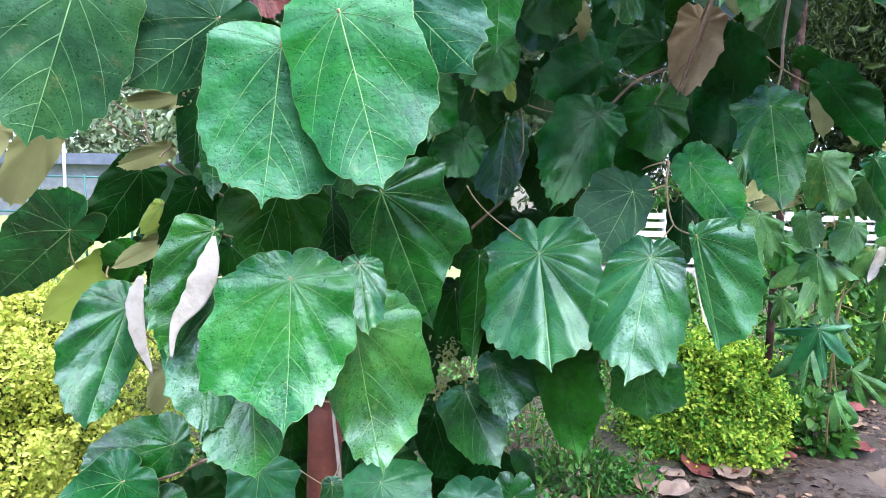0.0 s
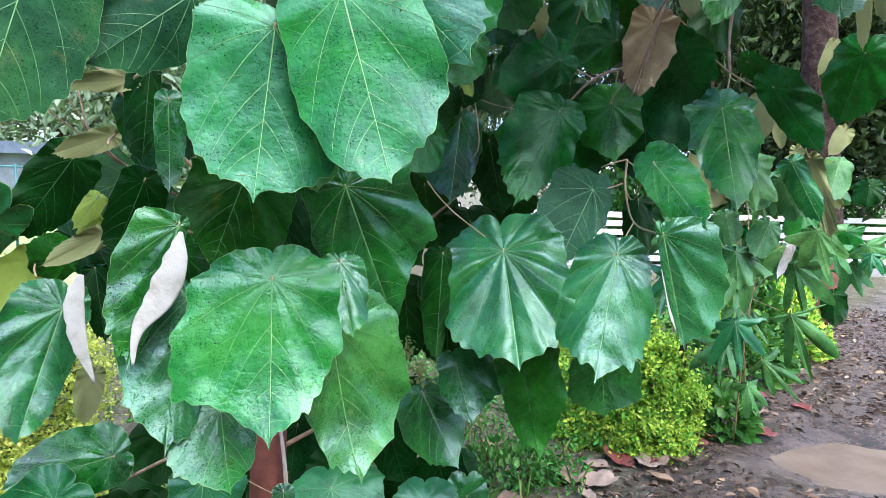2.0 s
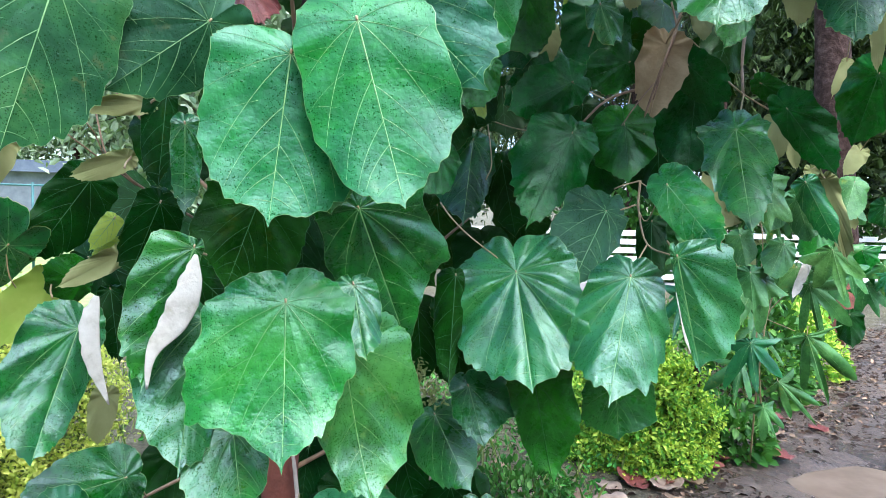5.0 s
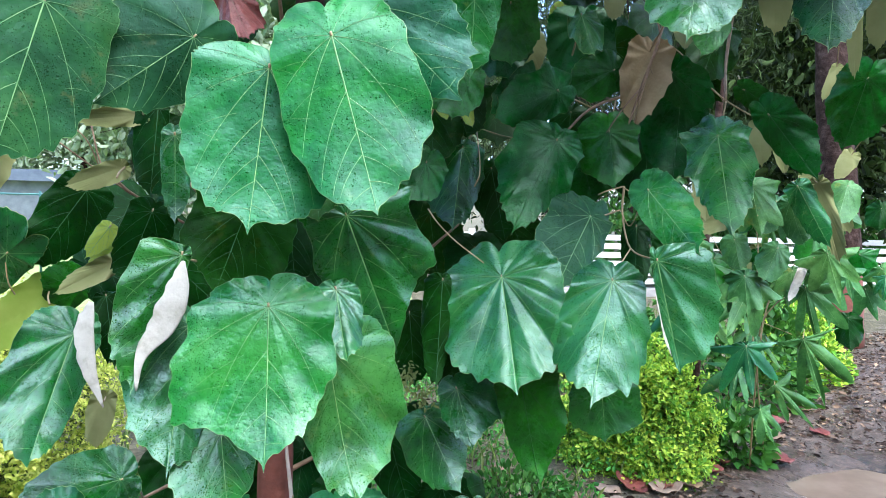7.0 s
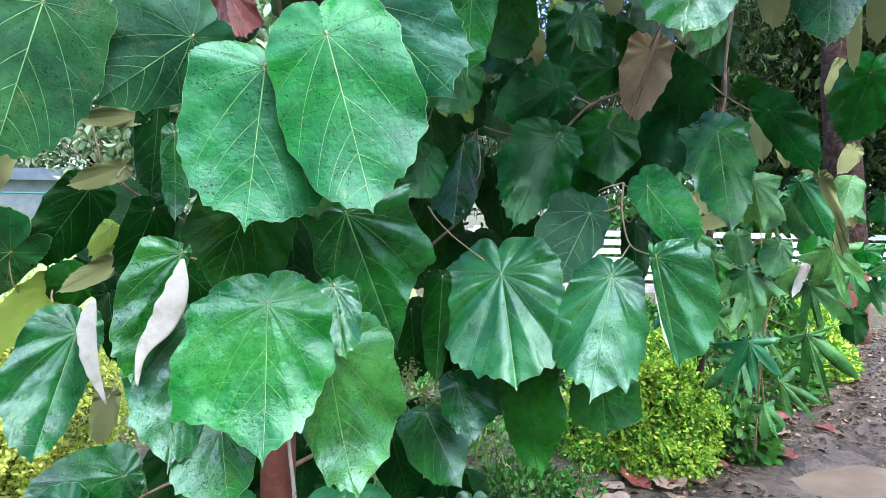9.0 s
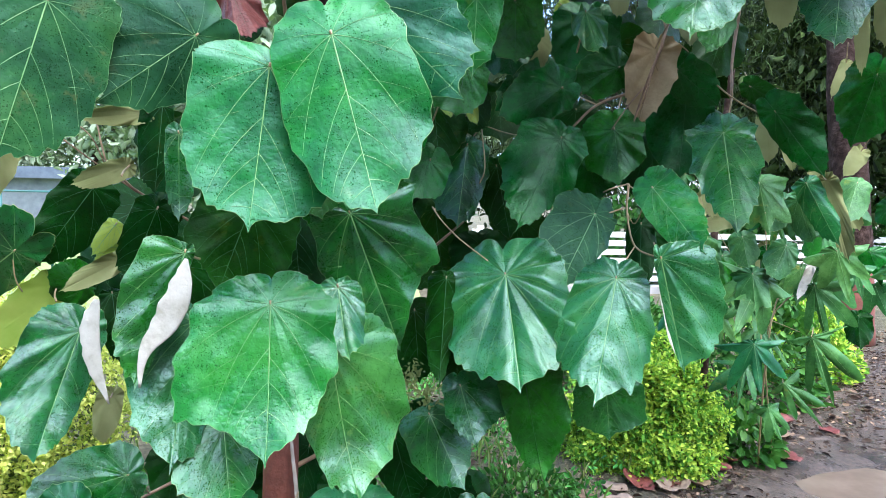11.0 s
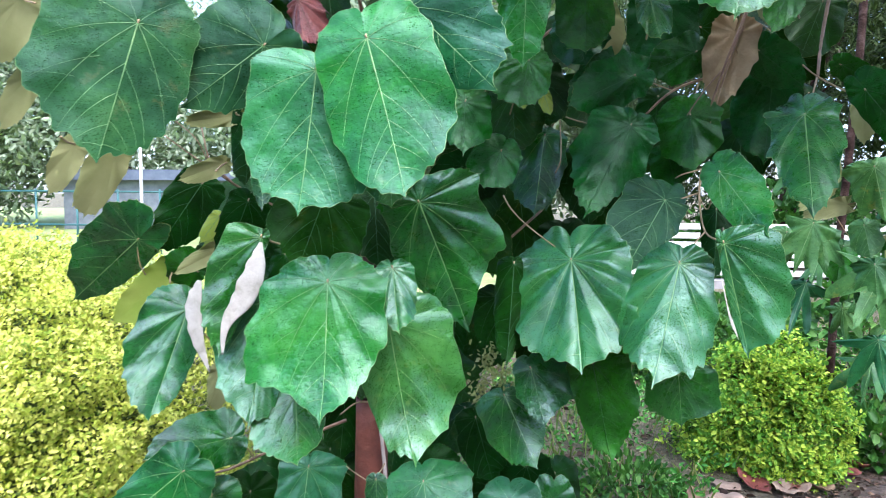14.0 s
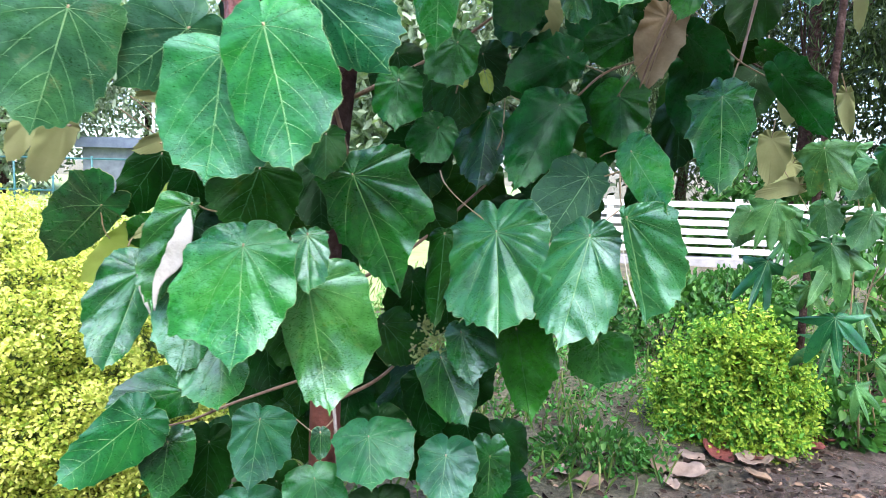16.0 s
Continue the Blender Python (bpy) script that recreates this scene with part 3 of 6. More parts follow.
leaf(shrub, (0.622, 1.500, 1.918), (0.580, 1.480, 1.820), (-0.256, -0.921, 0.294), 0.040, 0.040, back=0.024, top=LEAF_HALF_SHADE, seed=185)
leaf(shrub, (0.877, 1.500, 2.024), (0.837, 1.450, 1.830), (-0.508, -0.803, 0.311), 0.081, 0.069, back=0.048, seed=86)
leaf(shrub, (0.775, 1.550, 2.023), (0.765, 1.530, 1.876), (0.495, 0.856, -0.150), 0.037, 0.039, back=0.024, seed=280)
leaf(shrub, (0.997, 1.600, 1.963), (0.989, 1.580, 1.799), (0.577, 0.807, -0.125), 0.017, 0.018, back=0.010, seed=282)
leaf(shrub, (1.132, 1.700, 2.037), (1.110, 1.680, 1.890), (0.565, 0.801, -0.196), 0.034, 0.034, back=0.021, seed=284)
leaf(shrub, (0.367, 1.820, 1.795), (0.191, 1.780, 1.708), (0.195, -0.979, 0.055), 0.078, 0.064, back=0.057, top=LEAF_HALF_SHADE, shoulder=0.13, seed=87)
leaf(shrub, (0.527, 1.870, 1.860), (0.396, 1.850, 1.801), (0.144, -0.989, 0.016), 0.062, 0.062, back=0.037, top=LEAF_HALF_SHADE, seed=88)
leaf(shrub, (0.455, 1.900, 1.991), (0.445, 1.880, 1.820), (-0.168, -0.978, 0.123), 0.105, 0.093, back=0.045, top=LEAF_HALF_SHADE, seed=182)
leaf(shrub, (0.240, 1.800, 1.996), (0.244, 1.780, 1.836), (-0.097, -0.988, 0.120), 0.080, 0.075, back=0.043, top=LEAF_HALF_SHADE, seed=184)
leaf(shrub, (0.101, 1.600, 1.793), (0.079, 1.580, 1.680), (0.059, -0.985, 0.163), 0.073, 0.060, back=0.039, top=LEAF_HALF_SHADE, seed=186)
leaf(shrub, (-0.041, 1.600, 1.703), (-0.043, 1.580, 1.583), (0.082, -0.983, 0.163), 0.061, 0.069, back=0.040, top=LEAF_HALF_SHADE, seed=188)
leaf(shrub, (0.038, 1.750, 1.600), (-0.002, 1.720, 1.506), (0.152, -0.959, 0.240), 0.073, 0.065, back=0.044, top=LEAF_HALF_SHADE, seed=190)
leaf(shrub, (0.627, 1.880, 1.910), (0.576, 1.850, 1.699), (0.284, 0.937, -0.201), 0.068, 0.066, back=0.040, fold=0.35, pleat=0.06, wave=0.06, top=DRY, under=DRY, label="dry brown leaf with dark veins", seed=230)
curled_leaf = leaf(shrub, (-0.690, 1.560, 1.220), (-0.727, 1.430, 0.981), (0.474, -0.808, 0.349), 0.105, 0.056, back=0.053, arch=-0.10, pleat=0.08, label="green leaf with one edge curled over", ribs=0.008, shoulder=0.05, top=LEAF, seed=89)
curled_edge(curled_leaf, [(-0.633, 1.500, 1.295), (-0.641, 1.485, 1.239), (-0.631, 1.480, 1.166), (-0.604, 1.480, 1.089)], [0.010, 0.032, 0.038, 0.033, 0.020, 0.003], 1)
rolled_leaf = leaf(shrub, (-0.391, 1.240, 1.411), (-0.455, 1.180, 1.191), (0.285, -0.942, 0.175), 0.075, 0.017, back=0.018, arch=-0.06, pleat=0.07, label="green leaf with one edge curled over", ribs=0.008, top=LEAF, seed=90)
curled_edge(rolled_leaf, [(-0.381, 1.210, 1.404), (-0.388, 1.195, 1.353), (-0.409, 1.190, 1.302), (-0.439, 1.185, 1.255), (-0.446, 1.185, 1.201)], [0.006, 0.032, 0.046, 0.042, 0.024, 0.012, 0.003], 2)
leaf(shrub, (-0.384, 1.270, 1.291), (-0.399, 1.180, 1.064), (0.340, -0.882, 0.327), 0.091, 0.057, back=0.034, arch=-0.09, ribs=0.007, top=LEAF_WET, seed=195)
leaf(shrub, (-0.328, 1.240, 1.116), (-0.294, 1.140, 1.018), (0.187, -0.652, 0.734), 0.088, 0.056, back=0.034, fold=0.2, arch=-0.08, seed=198)
leaf(shrub, (-0.320, 1.420, 1.485), (-0.371, 1.380, 1.326), (0.304, -0.943, 0.139), 0.105, 0.117, back=0.037, top=LEAF_SHADED, seed=201)
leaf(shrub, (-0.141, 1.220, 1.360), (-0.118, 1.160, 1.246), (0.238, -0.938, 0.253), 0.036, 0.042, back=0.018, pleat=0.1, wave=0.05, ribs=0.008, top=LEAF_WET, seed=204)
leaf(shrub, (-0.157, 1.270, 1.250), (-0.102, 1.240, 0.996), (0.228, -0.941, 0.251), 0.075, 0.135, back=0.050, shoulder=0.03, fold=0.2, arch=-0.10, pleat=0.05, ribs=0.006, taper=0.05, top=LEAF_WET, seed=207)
leaf(shrub, (0.075, 1.650, 1.330), (0.060, 1.600, 1.090), (-0.089, -0.974, 0.208), 0.044, 0.024, back=0.019, fold=0.4, top=LEAF_SHADED, seed=210)
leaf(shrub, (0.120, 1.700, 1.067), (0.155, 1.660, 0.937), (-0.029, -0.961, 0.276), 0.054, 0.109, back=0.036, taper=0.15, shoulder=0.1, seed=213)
leaf(shrub, (0.265, 1.660, 1.092), (0.309, 1.620, 0.865), (-0.094, -0.982, 0.165), 0.066, 0.106, back=0.035, taper=0.15, top=LEAF_HALF_SHADE, shoulder=0.08, seed=216)
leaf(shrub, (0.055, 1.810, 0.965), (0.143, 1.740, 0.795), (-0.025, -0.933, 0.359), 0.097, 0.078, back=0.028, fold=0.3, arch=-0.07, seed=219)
leaf(shrub, (-0.028, 1.950, 0.856), (0.028, 1.930, 0.666), (0.103, -0.986, 0.134), 0.071, 0.071, back=0.034, top=LEAF_SHADED, seed=222)
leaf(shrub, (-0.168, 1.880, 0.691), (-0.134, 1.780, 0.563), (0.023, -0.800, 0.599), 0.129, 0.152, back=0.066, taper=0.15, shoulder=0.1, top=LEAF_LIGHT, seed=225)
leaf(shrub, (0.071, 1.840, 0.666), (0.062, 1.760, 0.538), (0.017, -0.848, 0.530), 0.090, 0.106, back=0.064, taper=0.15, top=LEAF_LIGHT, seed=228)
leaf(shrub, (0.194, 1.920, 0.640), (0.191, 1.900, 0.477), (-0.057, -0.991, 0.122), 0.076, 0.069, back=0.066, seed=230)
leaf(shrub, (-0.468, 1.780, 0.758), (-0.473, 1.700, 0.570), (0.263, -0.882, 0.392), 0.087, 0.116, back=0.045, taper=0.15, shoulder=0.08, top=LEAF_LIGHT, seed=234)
leaf(shrub, (-0.658, 1.850, 0.647), (-0.654, 1.800, 0.458), (0.336, -0.909, 0.247), 0.104, 0.094, back=0.060, taper=0.15, top=LEAF_SHADED, seed=237)
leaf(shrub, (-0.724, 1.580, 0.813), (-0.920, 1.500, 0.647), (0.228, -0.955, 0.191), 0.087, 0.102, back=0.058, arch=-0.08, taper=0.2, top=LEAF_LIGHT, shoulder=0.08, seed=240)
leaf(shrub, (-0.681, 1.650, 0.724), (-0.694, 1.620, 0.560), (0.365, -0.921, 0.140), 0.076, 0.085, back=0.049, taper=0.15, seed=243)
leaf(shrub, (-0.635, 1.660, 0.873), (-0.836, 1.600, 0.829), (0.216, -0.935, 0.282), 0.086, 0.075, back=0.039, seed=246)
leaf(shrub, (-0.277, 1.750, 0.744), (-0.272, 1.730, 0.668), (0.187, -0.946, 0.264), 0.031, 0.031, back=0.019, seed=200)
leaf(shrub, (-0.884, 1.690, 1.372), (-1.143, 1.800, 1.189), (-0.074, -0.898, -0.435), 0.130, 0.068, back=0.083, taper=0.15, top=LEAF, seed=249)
leaf(shrub, (-0.823, 1.750, 1.289), (-0.990, 1.730, 1.135), (-0.222, 0.968, 0.116), 0.059, 0.050, back=0.031, under=BACKLIT_LEAF, seed=252)
leaf(shrub, (-0.738, 1.750, 1.515), (-0.846, 1.700, 1.336), (0.416, -0.909, 0.004), 0.071, 0.077, back=0.034, top=LEAF_SHADED, seed=255)
leaf(shrub, (-0.517, 1.500, 1.475), (-0.572, 1.480, 1.320), (0.348, -0.938, -0.003), 0.047, 0.055, back=0.026, top=LEAF_SHADED, seed=258)
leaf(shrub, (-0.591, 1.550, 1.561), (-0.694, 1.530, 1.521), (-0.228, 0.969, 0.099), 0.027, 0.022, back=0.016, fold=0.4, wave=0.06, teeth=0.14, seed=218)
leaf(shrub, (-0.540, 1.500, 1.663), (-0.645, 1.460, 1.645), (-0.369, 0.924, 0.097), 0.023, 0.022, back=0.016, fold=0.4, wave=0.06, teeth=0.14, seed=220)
leaf(shrub, (-0.505, 1.500, 1.679), (-0.515, 1.480, 1.500), (0.300, -0.950, 0.089), 0.046, 0.024, back=0.022, top=LEAF_SHADED, seed=219)
leaf(shrub, (-0.446, 1.400, 1.617), (-0.440, 1.380, 1.451), (0.262, -0.957, 0.124), 0.027, 0.031, back=0.021, seed=221)
leaf(shrub, (-0.708, 1.300, 1.571), (-0.769, 1.280, 1.435), (-0.477, 0.875, 0.085), 0.035, 0.042, back=0.023, seed=205)
leaf(shrub, (-0.827, 1.350, 1.585), (-0.870, 1.330, 1.487), (-0.530, 0.846, 0.059), 0.031, 0.031, back=0.024, seed=207)
leaf(shrub, (-0.913, 1.350, 1.728), (-0.976, 1.330, 1.615), (-0.548, 0.821, 0.159), 0.029, 0.032, back=0.024, seed=209)
leaf(shrub, (-0.898, 1.300, 1.868), (-0.971, 1.280, 1.732), (-0.574, 0.796, 0.192), 0.054, 0.049, back=0.035, seed=211)
leaf(shrub, (-0.670, 1.700, 1.434), (-0.715, 1.680, 1.365), (0.380, -0.925, 0.019), 0.024, 0.027, back=0.012, top=BACKLIT_LEAF, under=BACKLIT_LEAF, label="leaf coloured yellow like one lit from behind", seed=223)
leaf(shrub, (0.008, 1.900, 1.644), (-0.016, 1.880, 1.543), (0.198, -0.970, 0.145), 0.024, 0.029, back=0.013, fold=0.3, wave=0.06, top=BACKLIT_LEAF, under=BACKLIT_LEAF, label="leaf coloured yellow like one lit from behind", seed=225)
leaf(shrub, (0.146, 1.900, 1.766), (0.165, 1.880, 1.702), (-0.046, -0.957, 0.286), 0.021, 0.019, back=0.009, fold=0.3, wave=0.06, top=BACKLIT_LEAF, under=BACKLIT_LEAF, label="leaf coloured yellow like one lit from behind", seed=227)
leaf(shrub, (-0.663, 1.720, 1.381), (-0.718, 1.700, 1.350), (0.328, -0.944, 0.028), 0.018, 0.021, back=0.012, top=BACKLIT_LEAF, under=BACKLIT_LEAF, label="leaf coloured yellow like one lit from behind", seed=229)
leaf(shrub, (0.473, 1.700, 1.065), (0.481, 1.680, 0.937), (-0.303, -0.944, 0.127), 0.085, 0.098, back=0.027, seed=270)
leaf(shrub, (-0.333, 1.290, 1.853), (-0.289, 1.250, 1.766), (-0.111, -0.923, 0.369), 0.034, 0.039, back=0.019, fold=0.9, pleat=0.25, wave=0.14, teeth=0.14, top=DRY_RED, under=DRY_RED, label="dead dark red crumpled leaf", seed=218)

second = thing("lobed_plant", (2.116, 3.940, 0.000), "tall weed with deeply lobed green leaves", "plant")
leaf(second, (1.252, 3.100, 1.644), (1.190, 3.050, 1.470), (-0.174, -0.929, 0.328), 0.073, 0.058, back=0.044, fold=0.5, pleat=0.05, wave=0.06, lobes=0.54, top=LEAF_LOBED, seed=310)
leaf(second, (1.529, 3.200, 1.624), (1.578, 3.150, 1.469), (-0.416, -0.896, 0.156), 0.084, 0.069, back=0.050, fold=0.45, pleat=0.05, wave=0.06, lobes=0.54, top=LEAF_LOBED, seed=312)
leaf(second, (1.668, 3.200, 1.627), (1.725, 3.150, 1.463), (-0.440, -0.890, 0.118), 0.089, 0.084, back=0.054, fold=0.4, pleat=0.05, wave=0.06, lobes=0.59, top=LEAF_LOBED, seed=314)
leaf(second, (1.805, 3.300, 1.462), (1.829, 3.250, 1.308), (-0.445, -0.870, 0.213), 0.076, 0.076, back=0.051, fold=0.4, wave=0.06, lobes=0.59, top=LEAF_LOBED, seed=316)
leaf(second, (1.450, 3.300, 1.554), (1.317, 3.250, 1.424), (-0.011, 0.937, -0.349), 0.056, 0.051, back=0.031, fold=0.4, wave=0.08, teeth=0.13, top=LEAF_LOBED, seed=318)
leaf(second, (1.687, 3.200, 1.212), (1.510, 3.100, 1.043), (-0.017, -0.853, 0.522), 0.085, 0.075, back=0.055, fold=0.4, pleat=0.05, wave=0.06, lobes=0.64, top=LEAF_LOBED, seed=320)
leaf(second, (1.561, 3.600, 1.195), (1.452, 3.500, 0.977), (-0.159, -0.865, 0.476), 0.079, 0.073, back=0.051, fold=0.5, pleat=0.05, wave=0.06, lobes=0.64, top=LEAF_LOBED, seed=322)
leaf(second, (1.756, 3.300, 1.307), (1.814, 3.250, 1.161), (-0.427, -0.894, 0.136), 0.087, 0.077, back=0.056, fold=0.4, wave=0.06, lobes=0.59, top=LEAF_HALF_SHADE, seed=324)
leaf(second, (1.685, 3.300, 0.756), (1.598, 3.200, 0.578), (-0.332, -0.744, 0.581), 0.165, 0.093, back=0.038, fold=0.35, arch=0.05, pleat=0.04, wave=0.05, lobes=0.74, top=LEAF_LOBED, seed=213)
leaf(second, (1.881, 3.300, 0.661), (2.027, 3.200, 0.472), (-0.438, -0.889, 0.133), 0.089, 0.100, back=0.022, fold=0.5, arch=0.05, pleat=0.04, wave=0.06, lobes=0.74, top=LEAF_LOBED, seed=215)
leaf(second, (1.948, 3.200, 0.905), (2.037, 3.150, 0.603), (-0.491, -0.871, 0.000), 0.129, 0.171, back=0.032, fold=0.4, arch=0.05, pleat=0.03, wave=0.05, lobes=0.74, top=LEAF_LOBED, seed=217)
leaf(second, (2.008, 3.300, 1.136), (2.063, 3.250, 0.852), (-0.526, -0.849, 0.047), 0.104, 0.170, back=0.060, fold=0.45, arch=0.05, pleat=0.03, wave=0.05, lobes=0.69, top=LEAF_LOBED, seed=219)
leaf(second, (1.773, 3.400, 1.076), (1.637, 3.300, 0.906), (-0.195, -0.769, 0.608), 0.129, 0.101, back=0.118, fold=0.4, arch=0.05, pleat=0.04, wave=0.06, lobes=0.64, top=LEAF_LOBED, seed=221)
leaf(second, (1.832, 3.400, 1.513), (1.805, 3.350, 1.367), (-0.467, -0.808, 0.360), 0.123, 0.123, back=0.101, fold=0.4, wave=0.06, lobes=0.56, top=LEAF_HALF_SHADE, seed=223)
leaf(second, (2.025, 3.400, 1.635), (2.026, 3.350, 1.485), (0.559, 0.788, -0.259), 0.039, 0.045, back=0.039, fold=0.5, wave=0.06, teeth=0.14, top=LEAF_LOBED, seed=225)
leaf(second, (1.863, 3.500, 1.316), (1.890, 3.480, 1.174), (0.488, 0.873, -0.031), 0.069, 0.075, back=0.052, fold=0.5, wave=0.06, teeth=0.14, lobes=0.49, top=LEAF_LOBED, seed=311)
leaf(second, (2.177, 3.400, 1.583), (2.244, 3.350, 1.389), (-0.571, -0.821, 0.014), 0.113, 0.101, back=0.068, fold=0.5, pleat=0.1, wave=0.06, lobes=0.56, top=LEAF_LOBED, seed=313)
leaf(second, (1.763, 3.600, 1.338), (1.775, 3.550, 1.194), (-0.489, -0.836, 0.249), 0.101, 0.089, back=0.071, fold=0.5, wave=0.06, lobes=0.54, top=LEAF_SHADED, seed=315)
leaf(second, (1.678, 3.600, 0.949), (1.681, 3.550, 0.773), (-0.444, -0.864, 0.239), 0.089, 0.101, back=0.071, fold=0.6, pleat=0.1, wave=0.06, lobes=0.54, top=LEAF_LOBED, seed=317)
leaf(second, (2.426, 3.600, 1.199), (2.440, 3.550, 1.025), (-0.588, -0.789, 0.178), 0.103, 0.090, back=0.072, fold=0.5, pleat=0.1, wave=0.06, lobes=0.54, top=LEAF_LOBED, seed=319)
leaf(second, (2.601, 3.600, 1.534), (2.580, 3.580, 1.412), (-0.593, -0.772, 0.230), 0.079, 0.079, back=0.046, fold=0.35, arch=0.08, wave=0.05, top=LEAF_SHADED, seed=227)
leaf(second, (2.652, 3.600, 1.167), (2.628, 3.580, 1.035), (-0.601, -0.766, 0.227), 0.071, 0.077, back=0.031, fold=0.75, arch=0.06, pleat=0.1, wave=0.05, lobes=0.54, top=LEAF_YOUNG, seed=229)
leaf(second, (2.024, 3.350, 1.233), (1.926, 3.300, 1.068), (0.377, 0.800, -0.467), 0.023, 0.025, back=0.014, fold=0.35, arch=0.08, wave=0.05, under=UNDER_PALE, seed=211)
leaf(second, (1.895, 3.570, 0.884), (1.807, 3.240, 0.738), (-0.189, -0.354, 0.916), 0.100, 0.110, back=0.054, fold=0.75, arch=0.06, pleat=0.1, wave=0.05, lobes=0.59, fine=0.8, top=LEAF_LOBED, seed=210)
leaf(second, (1.804, 3.290, 0.539), (1.859, 3.230, 0.365), (-0.128, -0.949, 0.287), 0.084, 0.093, back=0.045, fold=0.75, arch=0.06, pleat=0.1, wave=0.05, lobes=0.59, fine=0.8, top=LEAF_LOBED, seed=218)
leaf(second, (2.153, 3.370, 1.579), (2.284, 3.430, 1.350), (-0.633, -0.580, -0.513), 0.104, 0.113, back=0.054, fold=0.75, arch=0.06, pleat=0.1, wave=0.05, lobes=0.59, fine=0.8, top=LEAF_LOBED, seed=226)

leaf(shrub, (1.718, 2.810, 1.624), (1.798, 2.750, 1.285), (0.471, 0.874, -0.118), 0.047, 0.038, back=0.032, fold=0.3, wave=0.05, seed=601)
leaf(second, (1.662, 3.010, 1.549), (1.562, 2.950, 1.400), (-0.426, -0.894, 0.141), 0.073, 0.063, back=0.039, fold=0.3, top=LEAF_LOBED, seed=603)
leaf(second, (1.851, 3.210, 1.590), (1.942, 3.150, 1.401), (-0.441, -0.888, 0.131), 0.156, 0.156, back=0.057, fold=0.3, wave=0.05, lobes=0.7, top=LEAF_LOBED, seed=604)
leaf(second, (1.562, 3.110, 1.199), (1.629, 3.050, 1.079), (-0.380, -0.893, 0.243), 0.065, 0.065, back=0.035, fold=0.3, top=LEAF_LOBED, seed=605)
leaf(shrub, (2.009, 3.350, 1.690), (2.070, 3.300, 1.500), (0.517, 0.843, -0.149), 0.044, 0.041, back=0.032, fold=0.3, wave=0.05, seed=606)
leaf(shrub, (2.152, 3.350, 1.551), (2.221, 3.300, 1.404), (0.545, 0.823, -0.160), 0.053, 0.048, back=0.032, fold=0.3, wave=0.05, seed=607)
leaf(second, (2.789, 3.810, 1.195), (2.871, 3.750, 1.040), (-0.523, -0.822, 0.224), 0.118, 0.137, back=0.050, fold=0.25, wave=0.05, lobes=0.45, top=LEAF_LOBED, seed=608)
leaf(second, (2.722, 3.910, 1.268), (2.773, 3.850, 1.075), (-0.503, -0.839, 0.208), 0.108, 0.115, back=0.045, fold=0.3, lobes=0.4, top=LEAF_HALF_SHADE, seed=609)
leaf(second, (2.769, 3.910, 1.067), (2.819, 3.850, 0.892), (-0.505, -0.826, 0.250), 0.127, 0.115, back=0.045, fold=0.3, lobes=0.45, top=LEAF_LOBED, seed=610)
leaf(second, (2.673, 3.910, 0.897), (2.661, 3.850, 0.706), (-0.485, -0.826, 0.286), 0.076, 0.083, back=0.038, fold=0.5, wave=0.06, top=LEAF_SHADED, seed=611)
leaf(second, (2.148, 3.410, 1.221), (2.178, 3.350, 0.927), (-0.465, -0.855, 0.228), 0.122, 0.138, back=0.050, fold=0.25, wave=0.04, lobes=0.42, top=LEAF_LOBED, seed=612)
leaf(shrub, (1.787, 2.710, 1.734), (1.679, 2.650, 1.628), (0.505, 0.859, -0.082), 0.039, 0.036, back=0.026, fold=0.3, wave=0.05, seed=613)
leaf(shrub, (1.303, 2.410, 1.773), (1.301, 2.350, 1.625), (0.432, 0.900, -0.052), 0.023, 0.032, back=0.023, fold=0.3, wave=0.05, seed=615)
leaf(second, (1.321, 2.600, 1.598), (1.342, 2.540, 1.400), (-0.379, -0.917, 0.123), 0.110, 0.110, back=0.049, fold=0.3, wave=0.05, lobes=0.3, top=LEAF_LOBED, seed=620)
leaf(second, (1.628, 2.800, 1.611), (1.744, 2.740, 1.364), (-0.430, -0.894, 0.123), 0.060, 0.060, back=0.027, fold=0.4, wave=0.05, top=LEAF_LIGHT, seed=621)
leaf(second, (1.659, 2.900, 1.543), (1.700, 2.840, 1.356), (-0.421, -0.895, 0.145), 0.067, 0.073, back=0.028, fold=0.3, wave=0.05, top=LEAF_LOBED, seed=622)
leaf(second, (1.531, 3.000, 1.219), (1.526, 2.940, 1.037), (-0.368, -0.898, 0.241), 0.090, 0.085, back=0.045, fold=0.3, wave=0.05, lobes=0.25, top=LEAF_LOBED, seed=623)
leaf(second, (1.675, 3.000, 1.345), (1.581, 2.940, 1.202), (-0.406, -0.891, 0.204), 0.069, 0.069, back=0.035, fold=0.3, wave=0.05, top=LEAF_LOBED, seed=624)
leaf(second, (2.045, 3.200, 1.313), (2.088, 3.140, 1.080), (-0.458, -0.864, 0.209), 0.146, 0.146, back=0.057, fold=0.3, wave=0.05, lobes=0.5, top=LEAF_LOBED, seed=625)
leaf(second, (1.529, 3.100, 1.374), (1.536, 3.040, 1.235), (-0.358, -0.913, 0.194), 0.069, 0.064, back=0.035, fold=0.3, top=LEAF_LOBED, seed=626)
leaf(second, (1.997, 3.400, 1.212), (1.950, 3.340, 1.036), (-0.420, -0.877, 0.232), 0.093, 0.086, back=0.040, fold=0.35, wave=0.05, lobes=0.3, top=LEAF_LOBED, seed=627)
